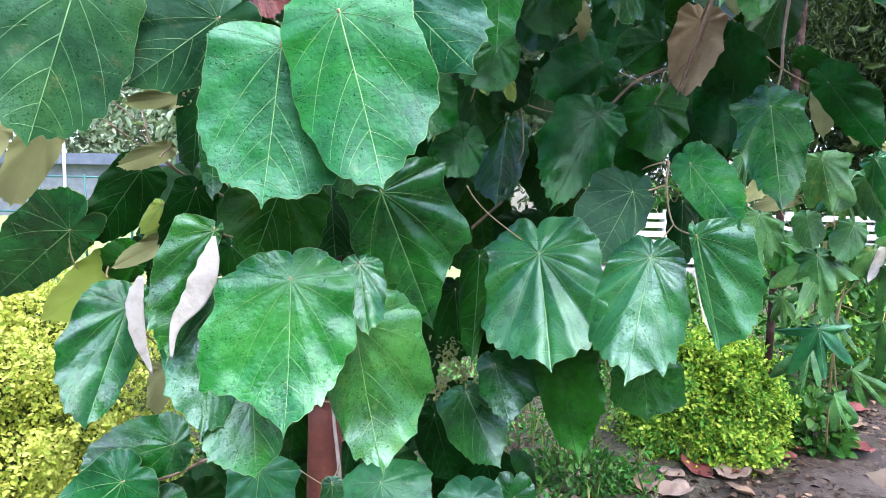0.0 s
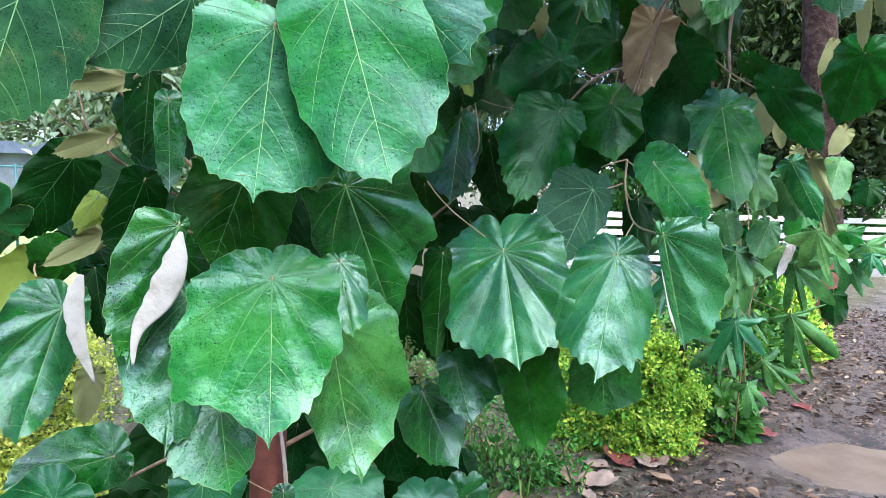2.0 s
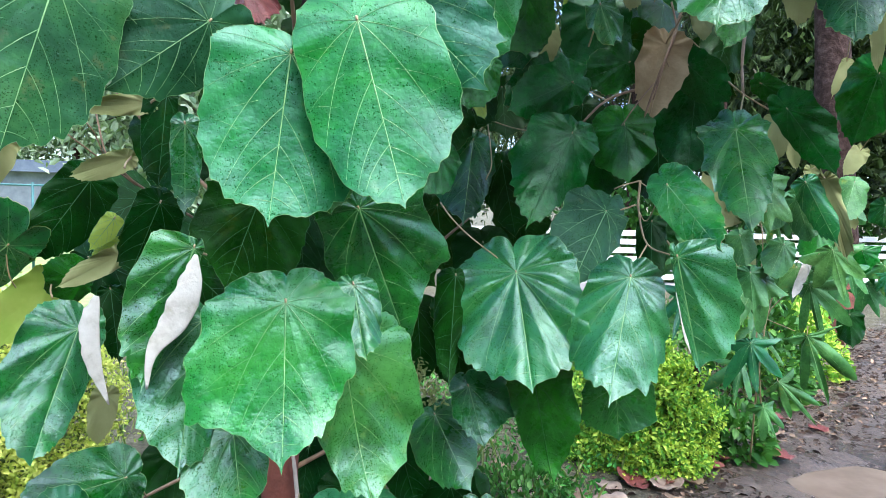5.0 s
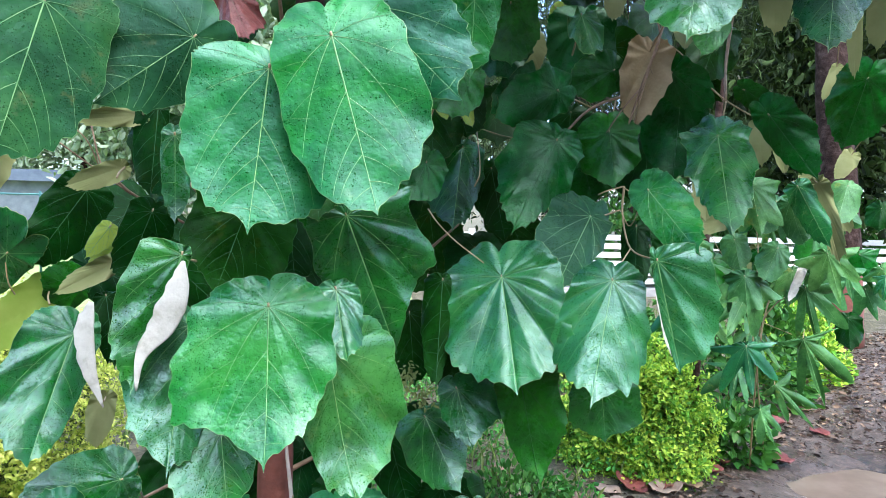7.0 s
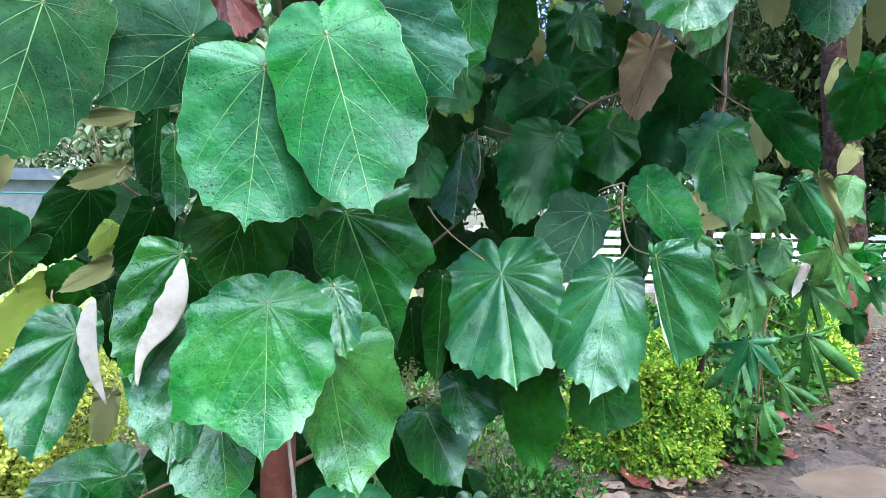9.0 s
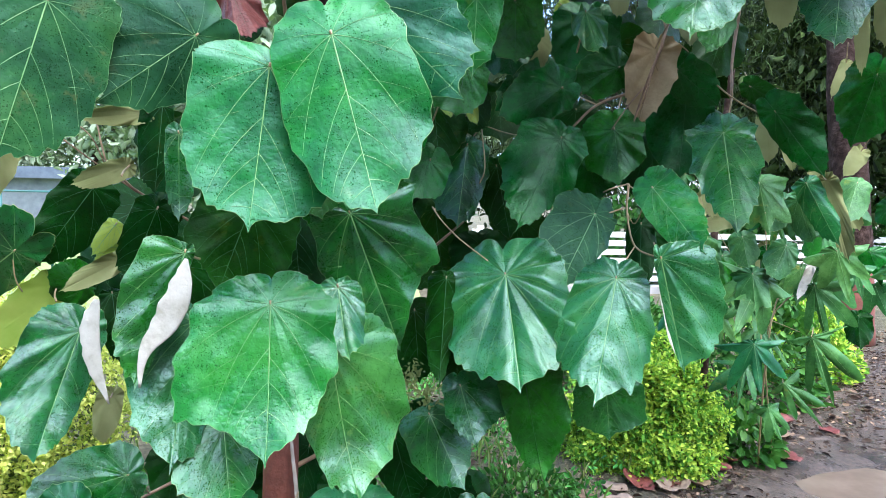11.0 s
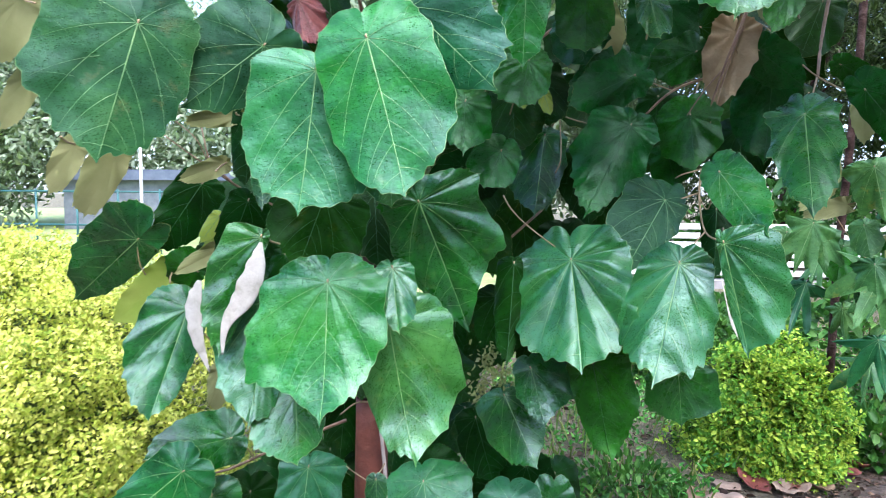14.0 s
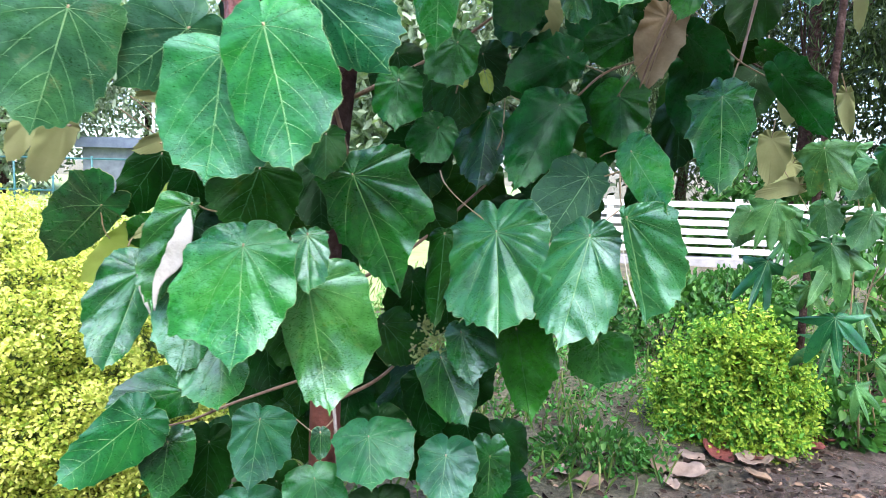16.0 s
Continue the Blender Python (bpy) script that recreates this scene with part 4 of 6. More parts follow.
leaf(second, (2.100, 3.400, 1.384), (2.059, 3.340, 1.219), (-0.445, -0.875, 0.188), 0.087, 0.087, back=0.040, fold=0.35, top=LEAF_HALF_SHADE, seed=628)
leaf(second, (1.983, 3.000, 1.625), (1.900, 2.940, 1.451), (-0.481, -0.868, 0.123), 0.072, 0.072, back=0.036, fold=0.35, top=LEAF_LOBED, seed=629)
leaf(shrub, (0.291, 2.350, 1.857), (0.300, 2.290, 1.689), (-0.038, -0.999, -0.000), 0.108, 0.108, back=0.047, top=LEAF_SHADED, fine=0.6, seed=630)
leaf(shrub, (0.244, 2.350, 2.053), (0.262, 2.290, 1.882), (-0.016, -0.996, -0.083), 0.100, 0.100, back=0.048, top=LEAF_SHADED, fine=0.6, seed=631)
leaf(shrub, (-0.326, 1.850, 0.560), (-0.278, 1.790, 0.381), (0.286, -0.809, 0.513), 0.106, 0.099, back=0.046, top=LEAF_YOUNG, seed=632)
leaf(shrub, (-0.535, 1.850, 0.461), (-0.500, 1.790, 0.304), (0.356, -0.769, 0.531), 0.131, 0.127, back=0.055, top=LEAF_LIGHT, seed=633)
leaf(shrub, (-0.138, 1.900, 0.484), (-0.108, 1.840, 0.314), (0.210, -0.816, 0.539), 0.116, 0.109, back=0.047, top=LEAF_SHADED, seed=634)
leaf(shrub, (-0.281, 1.750, 1.493), (-0.258, 1.690, 1.311), (0.351, -0.925, 0.148), 0.080, 0.073, back=0.033, top=LEAF_SHADED, seed=640)
leaf(shrub, (-0.388, 1.980, 1.028), (-0.352, 1.920, 0.899), (0.354, -0.874, 0.332), 0.050, 0.050, back=0.027, top=LEAF_SHADED, seed=641)
leaf(shrub, (0.301, 1.950, 1.979), (0.340, 1.890, 1.846), (0.039, 0.995, 0.091), 0.047, 0.043, back=0.023, fold=0.2, wave=0.04, seed=650)
leaf(shrub, (0.497, 1.800, 2.038), (0.476, 1.740, 1.949), (0.156, 0.978, 0.137), 0.032, 0.029, back=0.016, fold=0.2, wave=0.04, seed=651)
leaf(shrub, (0.676, 1.800, 1.968), (0.660, 1.740, 1.890), (0.250, 0.964, 0.094), 0.028, 0.026, back=0.013, fold=0.2, seed=652)
leaf(shrub, (0.978, 1.950, 1.746), (0.957, 1.890, 1.620), (0.358, 0.933, -0.041), 0.033, 0.033, back=0.014, fold=0.2, seed=653)
leaf(shrub, (0.367, 1.620, 1.928), (0.382, 1.560, 1.829), (-0.112, -0.988, -0.107), 0.037, 0.042, back=0.017, fold=0.4, wave=0.09, pleat=0.1, top=LEAF_WET, seed=654)
leaf(shrub, (0.378, 1.900, 1.816), (0.201, 1.840, 1.731), (-0.086, -0.996, -0.011), 0.097, 0.077, back=0.039, top=LEAF_HALF_SHADE, shoulder=0.1, seed=655)
leaf(shrub, (1.137, 2.600, 1.629), (1.119, 2.540, 1.454), (0.202, 0.973, -0.109), 0.064, 0.054, back=0.029, fold=0.3, wave=0.05, seed=660)
leaf(shrub, (1.279, 2.700, 1.465), (1.098, 2.640, 1.414), (0.234, 0.958, -0.166), 0.036, 0.036, back=0.021, fold=0.3, wave=0.05, seed=661)
leaf(second, (1.324, 3.100, 1.382), (1.226, 3.040, 1.161), (-0.205, -0.961, 0.187), 0.104, 0.099, back=0.046, fold=0.3, wave=0.05, lobes=0.4, top=LEAF_LOBED, seed=662)
leaf(second, (1.402, 3.200, 1.342), (1.405, 3.140, 1.150), (-0.216, -0.956, 0.198), 0.090, 0.090, back=0.042, fold=0.3, wave=0.05, lobes=0.3, top=LEAF_LOBED, seed=663)
leaf(second, (1.345, 3.200, 1.115), (1.252, 3.140, 0.878), (-0.198, -0.945, 0.259), 0.114, 0.102, back=0.042, fold=0.4, wave=0.05, lobes=0.65, top=LEAF_LIGHT, seed=664)
leaf(second, (1.255, 3.200, 1.337), (1.175, 3.140, 1.173), (-0.178, -0.964, 0.199), 0.065, 0.065, back=0.030, fold=0.3, top=LEAF_LOBED, seed=665)
leaf(second, (1.571, 3.000, 1.202), (1.430, 2.940, 0.964), (-0.277, -0.930, 0.240), 0.180, 0.168, back=0.064, fold=0.3, wave=0.05, lobes=0.5, top=LEAF_LOBED, seed=666)
leaf(second, (1.610, 3.100, 0.890), (1.627, 3.040, 0.665), (-0.269, -0.908, 0.320), 0.157, 0.151, back=0.061, fold=0.3, wave=0.05, lobes=0.62, top=LEAF_LIGHT, seed=667)
leaf(second, (1.537, 3.300, 1.274), (1.490, 3.240, 1.107), (-0.240, -0.947, 0.215), 0.081, 0.075, back=0.037, fold=0.3, wave=0.05, top=LEAF_HALF_SHADE, seed=668)
leaf(shrub, (0.008, 1.900, 1.641), (-0.016, 1.840, 1.537), (0.213, -0.974, 0.082), 0.038, 0.035, back=0.017, fold=0.3, wave=0.06, top=BACKLIT_LEAF, under=BACKLIT_LEAF, label="leaf coloured yellow like one lit from behind", seed=669)
leaf(shrub, (0.079, 1.900, 1.790), (0.094, 1.840, 1.713), (0.182, -0.983, 0.012), 0.021, 0.021, back=0.011, fold=0.3, wave=0.06, top=BACKLIT_LEAF, under=BACKLIT_LEAF, label="leaf coloured yellow like one lit from behind", seed=670)
leaf(shrub, (-0.650, 1.680, 1.358), (-0.761, 1.630, 1.292), (-0.336, 0.938, -0.084), 0.026, 0.028, back=0.012, fold=0.4, wave=0.08, seed=671)
leaf(shrub, (-0.663, 1.660, 1.284), (-0.628, 1.610, 1.133), (0.344, -0.930, 0.127), 0.030, 0.030, back=0.013, fold=0.3, wave=0.05, top=LEAF_SHADED, seed=672)
leaf(shrub, (-0.751, 1.740, 1.288), (-0.816, 1.690, 1.332), (0.372, -0.921, 0.118), 0.055, 0.055, back=0.025, fold=0.3, wave=0.05, top=LEAF_HALF_SHADE, seed=673)
leaf(shrub, (-0.659, 1.720, 1.213), (-0.669, 1.670, 1.142), (-0.329, 0.930, -0.162), 0.030, 0.030, back=0.013, fold=0.3, wave=0.08, top=DRY, under=DRY, label="dry brown leaf", seed=674)
leaf(shrub, (-0.457, 2.160, 0.863), (-0.466, 2.110, 0.647), (0.225, -0.938, 0.262), 0.085, 0.085, back=0.038, top=LEAF_SHADED, seed=675)
leaf(shrub, (-0.515, 2.180, 0.658), (-0.447, 2.130, 0.465), (0.240, -0.911, 0.335), 0.080, 0.080, back=0.036, top=LEAF_SHADED, seed=676)
leaf(shrub, (0.561, 1.750, 1.459), (0.547, 1.700, 1.286), (-0.353, -0.935, 0.025), 0.040, 0.040, back=0.018, fold=0.3, top=LEAF_SHADED, seed=677)

leaf(shrub, (-0.279, 2.190, 2.105), (-0.319, 2.140, 1.953), (0.403, -0.895, 0.189), 0.101, 0.097, back=0.055, fine=0.6, top=LEAF_SHADED, seed=166)
leaf(shrub, (-0.284, 2.090, 1.936), (-0.285, 2.040, 1.779), (0.358, -0.891, 0.281), 0.098, 0.096, back=0.053, fine=0.6, top=LEAF_SHADED, seed=168)
leaf(shrub, (0.710, 2.420, 2.120), (0.638, 2.370, 1.918), (0.295, -0.947, 0.129), 0.114, 0.087, back=0.052, fine=0.6, top=LEAF_SHADED, seed=170)
leaf(shrub, (0.833, 2.200, 1.940), (0.963, 2.150, 1.838), (-0.585, -0.705, -0.400), 0.094, 0.089, back=0.034, fine=0.6, top=LEAF_SHADED, seed=174)
leaf(shrub, (-0.149, 2.130, 1.850), (-0.100, 2.080, 1.660), (0.020, -0.965, 0.260), 0.087, 0.086, back=0.040, fine=0.6, top=LEAF_SHADED, seed=176)
leaf(shrub, (0.930, 2.120, 2.041), (0.858, 2.070, 1.874), (-0.058, -0.949, 0.310), 0.077, 0.086, back=0.037, fine=0.6, top=LEAF_SHADED, seed=178)
leaf(shrub, (-0.493, 2.100, 2.098), (-0.448, 2.050, 1.907), (0.611, -0.718, 0.334), 0.094, 0.088, back=0.043, fine=0.6, top=LEAF_SHADED, seed=180)
leaf(shrub, (-0.709, 2.480, 1.952), (-0.461, 2.430, 1.902), (-0.270, -0.813, -0.515), 0.097, 0.107, back=0.070, fine=0.6, top=LEAF_SHADED, seed=182)
leaf(shrub, (0.604, 2.130, 1.979), (0.744, 2.080, 1.854), (-0.465, -0.868, -0.174), 0.076, 0.082, back=0.033, fine=0.6, top=LEAF_SHADED, seed=184)
leaf(shrub, (-0.016, 2.070, 1.790), (-0.016, 2.020, 1.642), (0.087, -0.944, 0.317), 0.091, 0.080, back=0.037, fine=0.6, top=LEAF_SHADED, seed=312)
leaf(shrub, (-0.473, 2.010, 1.775), (-0.521, 1.960, 1.639), (0.462, -0.873, 0.159), 0.075, 0.088, back=0.034, fine=0.6, top=LEAF_SHADED, seed=315)
leaf(shrub, (-0.645, 2.260, 1.989), (-0.627, 2.210, 1.815), (0.974, -0.170, 0.147), 0.217, 0.193, back=0.064, fine=0.6, top=LEAF_SHADED, seed=318)
leaf(shrub, (-0.716, 2.430, 2.117), (-0.696, 2.380, 1.923), (0.474, -0.840, 0.265), 0.091, 0.087, back=0.067, fine=0.6, top=LEAF_SHADED, seed=324)
leaf(shrub, (-0.606, 2.250, 1.341), (-0.410, 2.200, 1.298), (-0.286, -0.932, -0.221), 0.114, 0.110, back=0.060, fine=0.6, top=LEAF_SHADED, seed=330)
leaf(shrub, (-0.347, 2.380, 1.472), (-0.387, 2.330, 1.237), (-0.021, -0.977, 0.211), 0.088, 0.117, back=0.068, fine=0.6, top=LEAF_SHADED, seed=333)
leaf(shrub, (-0.207, 2.250, 1.813), (-0.131, 2.200, 1.595), (-0.080, -0.977, 0.197), 0.078, 0.082, back=0.052, fine=0.6, top=LEAF_SHADED, seed=336)
leaf(shrub, (-0.306, 2.370, 1.420), (-0.223, 2.320, 1.273), (-0.076, -0.956, 0.282), 0.084, 0.112, back=0.038, fine=0.6, top=LEAF_SHADED, seed=339)
leaf(shrub, (-0.062, 2.040, 1.415), (0.066, 1.990, 1.259), (-0.290, -0.955, 0.068), 0.092, 0.083, back=0.056, fine=0.6, top=LEAF_SHADED, seed=314)
leaf(shrub, (-0.110, 2.220, 1.578), (-0.126, 2.170, 1.424), (0.123, -0.948, 0.294), 0.090, 0.101, back=0.051, fine=0.6, top=LEAF_SHADED, seed=317)
leaf(shrub, (-0.699, 2.330, 1.639), (-0.667, 2.280, 1.472), (-0.100, -0.958, 0.269), 0.116, 0.091, back=0.053, fine=0.6, top=LEAF_SHADED, seed=320)
leaf(shrub, (-0.483, 2.380, 1.389), (-0.510, 2.330, 1.187), (0.442, -0.883, 0.158), 0.089, 0.089, back=0.056, fine=0.6, top=LEAF_SHADED, seed=323)
leaf(shrub, (-0.004, 1.980, 1.551), (-0.180, 1.930, 1.491), (0.327, -0.927, -0.185), 0.095, 0.076, back=0.038, fine=0.6, top=LEAF_SHADED, seed=326)
leaf(shrub, (-0.046, 2.030, 1.597), (-0.013, 1.980, 1.400), (-0.157, -0.963, 0.218), 0.075, 0.084, back=0.039, fine=0.6, top=LEAF_SHADED, seed=329)
leaf(shrub, (-0.300, 2.200, 1.335), (-0.293, 2.150, 1.160), (0.143, -0.950, 0.277), 0.091, 0.099, back=0.048, fine=0.6, top=LEAF_SHADED, seed=332)
leaf(shrub, (-0.779, 2.390, 1.711), (-0.674, 2.340, 1.496), (-0.036, -0.977, 0.209), 0.108, 0.108, back=0.057, fine=0.6, top=LEAF_SHADED, seed=335)
leaf(shrub, (0.540, 2.350, 1.652), (0.357, 2.300, 1.636), (0.274, -0.947, -0.167), 0.102, 0.096, back=0.047, fine=0.6, top=LEAF_SHADED, seed=338)
leaf(shrub, (0.367, 2.030, 1.658), (0.277, 1.980, 1.540), (0.409, -0.909, 0.075), 0.077, 0.094, back=0.034, fine=0.6, top=LEAF_SHADED, seed=341)
leaf(shrub, (0.848, 2.040, 1.738), (0.751, 1.990, 1.590), (-0.174, -0.893, 0.416), 0.077, 0.090, back=0.033, fine=0.6, top=LEAF_SHADED, seed=316)
leaf(shrub, (0.791, 2.380, 1.785), (0.780, 2.330, 1.626), (-0.217, -0.927, 0.307), 0.102, 0.101, back=0.058, fine=0.6, top=LEAF_SHADED, seed=319)
leaf(shrub, (1.003, 2.380, 1.823), (0.875, 2.330, 1.669), (-0.151, -0.896, 0.418), 0.101, 0.106, back=0.035, fine=0.6, top=LEAF_SHADED, seed=322)
leaf(shrub, (0.720, 2.120, 1.686), (0.711, 2.070, 1.490), (-0.642, -0.735, 0.216), 0.102, 0.088, back=0.047, fine=0.6, top=LEAF_SHADED, seed=325)
leaf(shrub, (0.098, 2.250, 0.831), (0.070, 2.200, 0.659), (0.201, -0.949, 0.242), 0.111, 0.109, back=0.046, fine=0.6, top=LEAF_SHADED, seed=328)
leaf(shrub, (-0.272, 2.070, 0.792), (-0.285, 2.020, 0.652), (0.453, -0.852, 0.262), 0.095, 0.100, back=0.050, fine=0.6, top=LEAF_SHADED, seed=331)
leaf(shrub, (-0.355, 2.390, 0.588), (-0.398, 2.340, 0.424), (0.025, -0.958, 0.286), 0.119, 0.117, back=0.058, fine=0.6, top=LEAF_SHADED, seed=334)
leaf(shrub, (-0.403, 2.360, 1.201), (-0.396, 2.310, 0.963), (0.391, -0.898, 0.199), 0.111, 0.090, back=0.044, fine=0.6, top=LEAF_SHADED, seed=337)
leaf(shrub, (-0.380, 2.220, 0.649), (-0.239, 2.170, 0.498), (0.439, -0.643, 0.628), 0.124, 0.100, back=0.051, fine=0.6, top=LEAF_SHADED, seed=340)
leaf(shrub, (-0.450, 2.020, 1.236), (-0.350, 1.970, 1.117), (0.068, -0.899, 0.433), 0.099, 0.080, back=0.057, fine=0.6, top=LEAF_SHADED, seed=343)
leaf(shrub, (-0.060, 2.290, 0.793), (-0.246, 2.240, 0.662), (-0.305, -0.662, 0.684), 0.121, 0.128, back=0.059, fine=0.6, top=LEAF_SHADED, seed=318)
leaf(shrub, (-0.157, 2.030, 1.003), (-0.024, 1.980, 0.889), (0.284, -0.711, 0.643), 0.087, 0.108, back=0.038, fine=0.6, top=LEAF_SHADED, seed=321)
leaf(shrub, (-0.298, 2.170, 0.848), (-0.214, 2.120, 0.690), (-0.070, -0.961, 0.268), 0.081, 0.108, back=0.034, fine=0.6, top=LEAF_SHADED, seed=324)
leaf(shrub, (0.133, 2.090, 1.214), (0.272, 2.040, 1.078), (0.237, -0.809, 0.538), 0.100, 0.098, back=0.052, fine=0.6, top=LEAF_SHADED, seed=327)
leaf(shrub, (-0.868, 2.090, 1.312), (-0.646, 2.040, 1.224), (-0.090, -0.946, 0.311), 0.088, 0.101, back=0.059, fine=0.6, top=LEAF_SHADED, seed=330)
leaf(shrub, (-0.707, 2.030, 1.474), (-0.848, 1.980, 1.399), (0.106, -0.908, 0.407), 0.110, 0.100, back=0.032, fine=0.6, top=LEAF_SHADED, seed=333)
leaf(shrub, (-0.711, 2.080, 1.442), (-0.586, 2.030, 1.308), (-0.214, -0.963, 0.161), 0.099, 0.090, back=0.058, fine=0.6, top=LEAF_SHADED, seed=336)
leaf(shrub, (-0.605, 2.020, 1.310), (-0.451, 1.970, 1.180), (-0.187, -0.971, 0.152), 0.092, 0.104, back=0.042, fine=0.6, top=LEAF_SHADED, seed=339)
leaf(shrub, (-0.753, 2.040, 0.422), (-0.895, 1.990, 0.302), (0.123, -0.959, 0.254), 0.084, 0.080, back=0.058, fine=0.6, top=LEAF_SHADED, seed=342)
leaf(shrub, (0.129, 2.130, 0.454), (0.335, 2.080, 0.465), (-0.170, -0.505, 0.846), 0.092, 0.121, back=0.052, fine=0.6, top=LEAF_SHADED, seed=345)
leaf(shrub, (-0.167, 2.000, 0.702), (-0.161, 1.950, 0.536), (0.045, -0.956, 0.290), 0.082, 0.098, back=0.052, fine=0.6, top=LEAF_SHADED, seed=320)
leaf(shrub, (0.029, 2.090, 0.593), (-0.069, 2.040, 0.486), (0.234, -0.945, 0.227), 0.107, 0.101, back=0.058, fine=0.6, top=LEAF_SHADED, seed=323)
leaf(shrub, (-0.504, 2.010, 0.463), (-0.441, 1.960, 0.308), (-0.176, -0.956, 0.236), 0.085, 0.113, back=0.060, fine=0.6, top=LEAF_SHADED, seed=326)
leaf(shrub, (-0.543, 2.060, 0.415), (-0.693, 2.010, 0.272), (0.226, -0.969, 0.101), 0.097, 0.087, back=0.048, fine=0.6, top=LEAF_SHADED, seed=329)
leaf(shrub, (-0.885, 2.220, 0.488), (-0.932, 2.170, 0.330), (0.806, -0.590, -0.054), 0.109, 0.145, back=0.040, fine=0.6, top=LEAF_SHADED, seed=332)
leaf(shrub, (-0.771, 2.120, 0.555), (-0.563, 2.070, 0.452), (-0.024, -0.917, 0.398), 0.083, 0.091, back=0.048, fine=0.6, top=LEAF_SHADED, seed=335)
leaf(shrub, (0.219, 2.290, 0.569), (0.230, 2.240, 0.412), (0.518, -0.804, 0.293), 0.108, 0.120, back=0.056, fine=0.6, top=LEAF_SHADED, seed=338)
leaf(shrub, (0.119, 1.960, 0.719), (0.171, 1.910, 0.552), (-0.146, -0.959, 0.241), 0.092, 0.075, back=0.035, fine=0.6, top=LEAF_SHADED, seed=341)
leaf(shrub, (0.253, 2.100, 1.608), (0.292, 2.050, 1.395), (-0.208, -0.960, 0.187), 0.074, 0.074, back=0.033, top=LEAF_SHADED, seed=201)
leaf(shrub, (0.061, 2.000, 1.766), (0.076, 1.950, 1.596), (-0.115, -0.956, 0.270), 0.092, 0.092, back=0.046, top=LEAF_SHADED, seed=203)
leaf(shrub, (0.127, 2.050, 1.837), (0.172, 2.000, 1.675), (-0.225, -0.947, 0.228), 0.079, 0.079, back=0.047, top=LEAF_SHADED, seed=205)
leaf(shrub, (0.225, 1.900, 1.947), (0.249, 1.850, 1.824), (-0.301, -0.902, 0.308), 0.080, 0.080, back=0.044, top=LEAF_HALF_SHADE, seed=207)
leaf(shrub, (0.482, 2.100, 1.778), (0.457, 2.050, 1.627), (-0.215, -0.916, 0.339), 0.066, 0.066, back=0.033, top=LEAF_SHADED, seed=209)
leaf(shrub, (0.453, 1.950, 1.414), (0.404, 1.900, 1.333), (-0.027, -0.844, 0.536), 0.054, 0.054, back=0.031, top=LEAF_SHADED, seed=211)
leaf(shrub, (0.602, 1.800, 1.432), (0.612, 1.780, 1.359), (-0.389, -0.901, 0.192), 0.043, 0.043, back=0.026, top=LEAF_SHADED, seed=213)
leaf(shrub, (0.332, 2.200, 1.563), (0.378, 2.150, 1.445), (-0.312, -0.912, 0.265), 0.060, 0.060, back=0.035, top=LEAF_SHADED, seed=215)
leaf(shrub, (0.345, 2.300, 1.466), (0.393, 2.250, 1.353), (-0.302, -0.913, 0.273), 0.091, 0.091, back=0.045, top=LEAF_SHADED, seed=217)
leaf(shrub, (0.476, 1.920, 1.606), (0.500, 1.900, 1.507), (-0.329, -0.938, 0.110), 0.061, 0.070, back=0.030, top=LEAF_HALF_SHADE, seed=297)
leaf(shrub, (-0.205, 1.550, 1.569), (-0.192, 1.500, 1.463), (0.035, -0.902, 0.430), 0.064, 0.053, back=0.029, top=LEAF_SHADED, seed=299)
leaf(shrub, (0.387, 2.000, 1.402), (0.400, 1.950, 1.344), (-0.389, -0.745, 0.542), 0.040, 0.040, back=0.024, top=LEAF_SHADED, seed=301)
leaf(shrub, (-0.635, 2.250, 0.897), (-0.595, 2.200, 0.688), (0.348, -0.895, 0.279), 0.121, 0.121, back=0.060, fine=0.6, top=LEAF_SHADED, seed=202)
leaf(shrub, (-0.495, 2.150, 0.987), (-0.517, 2.100, 0.803), (0.324, -0.922, 0.213), 0.096, 0.096, back=0.057, fine=0.6, top=LEAF_SHADED, seed=204)
leaf(shrub, (0.091, 2.300, 1.476), (0.121, 2.250, 1.259), (0.057, -0.971, 0.232), 0.116, 0.116, back=0.058, fine=0.6, top=LEAF_SHADED, seed=206)
leaf(shrub, (-0.024, 2.300, 1.396), (0.007, 2.250, 1.226), (0.092, -0.951, 0.297), 0.117, 0.117, back=0.058, fine=0.6, top=LEAF_SHADED, seed=208)
leaf(shrub, (0.231, 2.250, 1.368), (0.247, 2.200, 1.213), (0.003, -0.951, 0.308), 0.104, 0.104, back=0.056, fine=0.6, top=LEAF_SHADED, seed=210)
leaf(shrub, (-0.698, 2.300, 0.691), (-0.636, 2.250, 0.542), (0.317, -0.851, 0.418), 0.114, 0.114, back=0.062, fine=0.6, top=LEAF_SHADED, seed=212)
leaf(shrub, (-0.116, 2.300, 1.096), (-0.124, 2.250, 0.905), (0.171, -0.955, 0.244), 0.099, 0.109, back=0.059, fine=0.6, top=LEAF_SHADED, seed=214)
leaf(shrub, (-0.297, 2.300, 0.884), (-0.262, 2.250, 0.735), (0.208, -0.912, 0.355), 0.101, 0.111, back=0.061, fine=0.6, top=LEAF_SHADED, seed=216)
leaf(shrub, (1.696, 2.700, 2.071), (1.633, 2.680, 1.931), (0.402, 0.864, -0.304), 0.031, 0.022, back=0.018, seed=490)
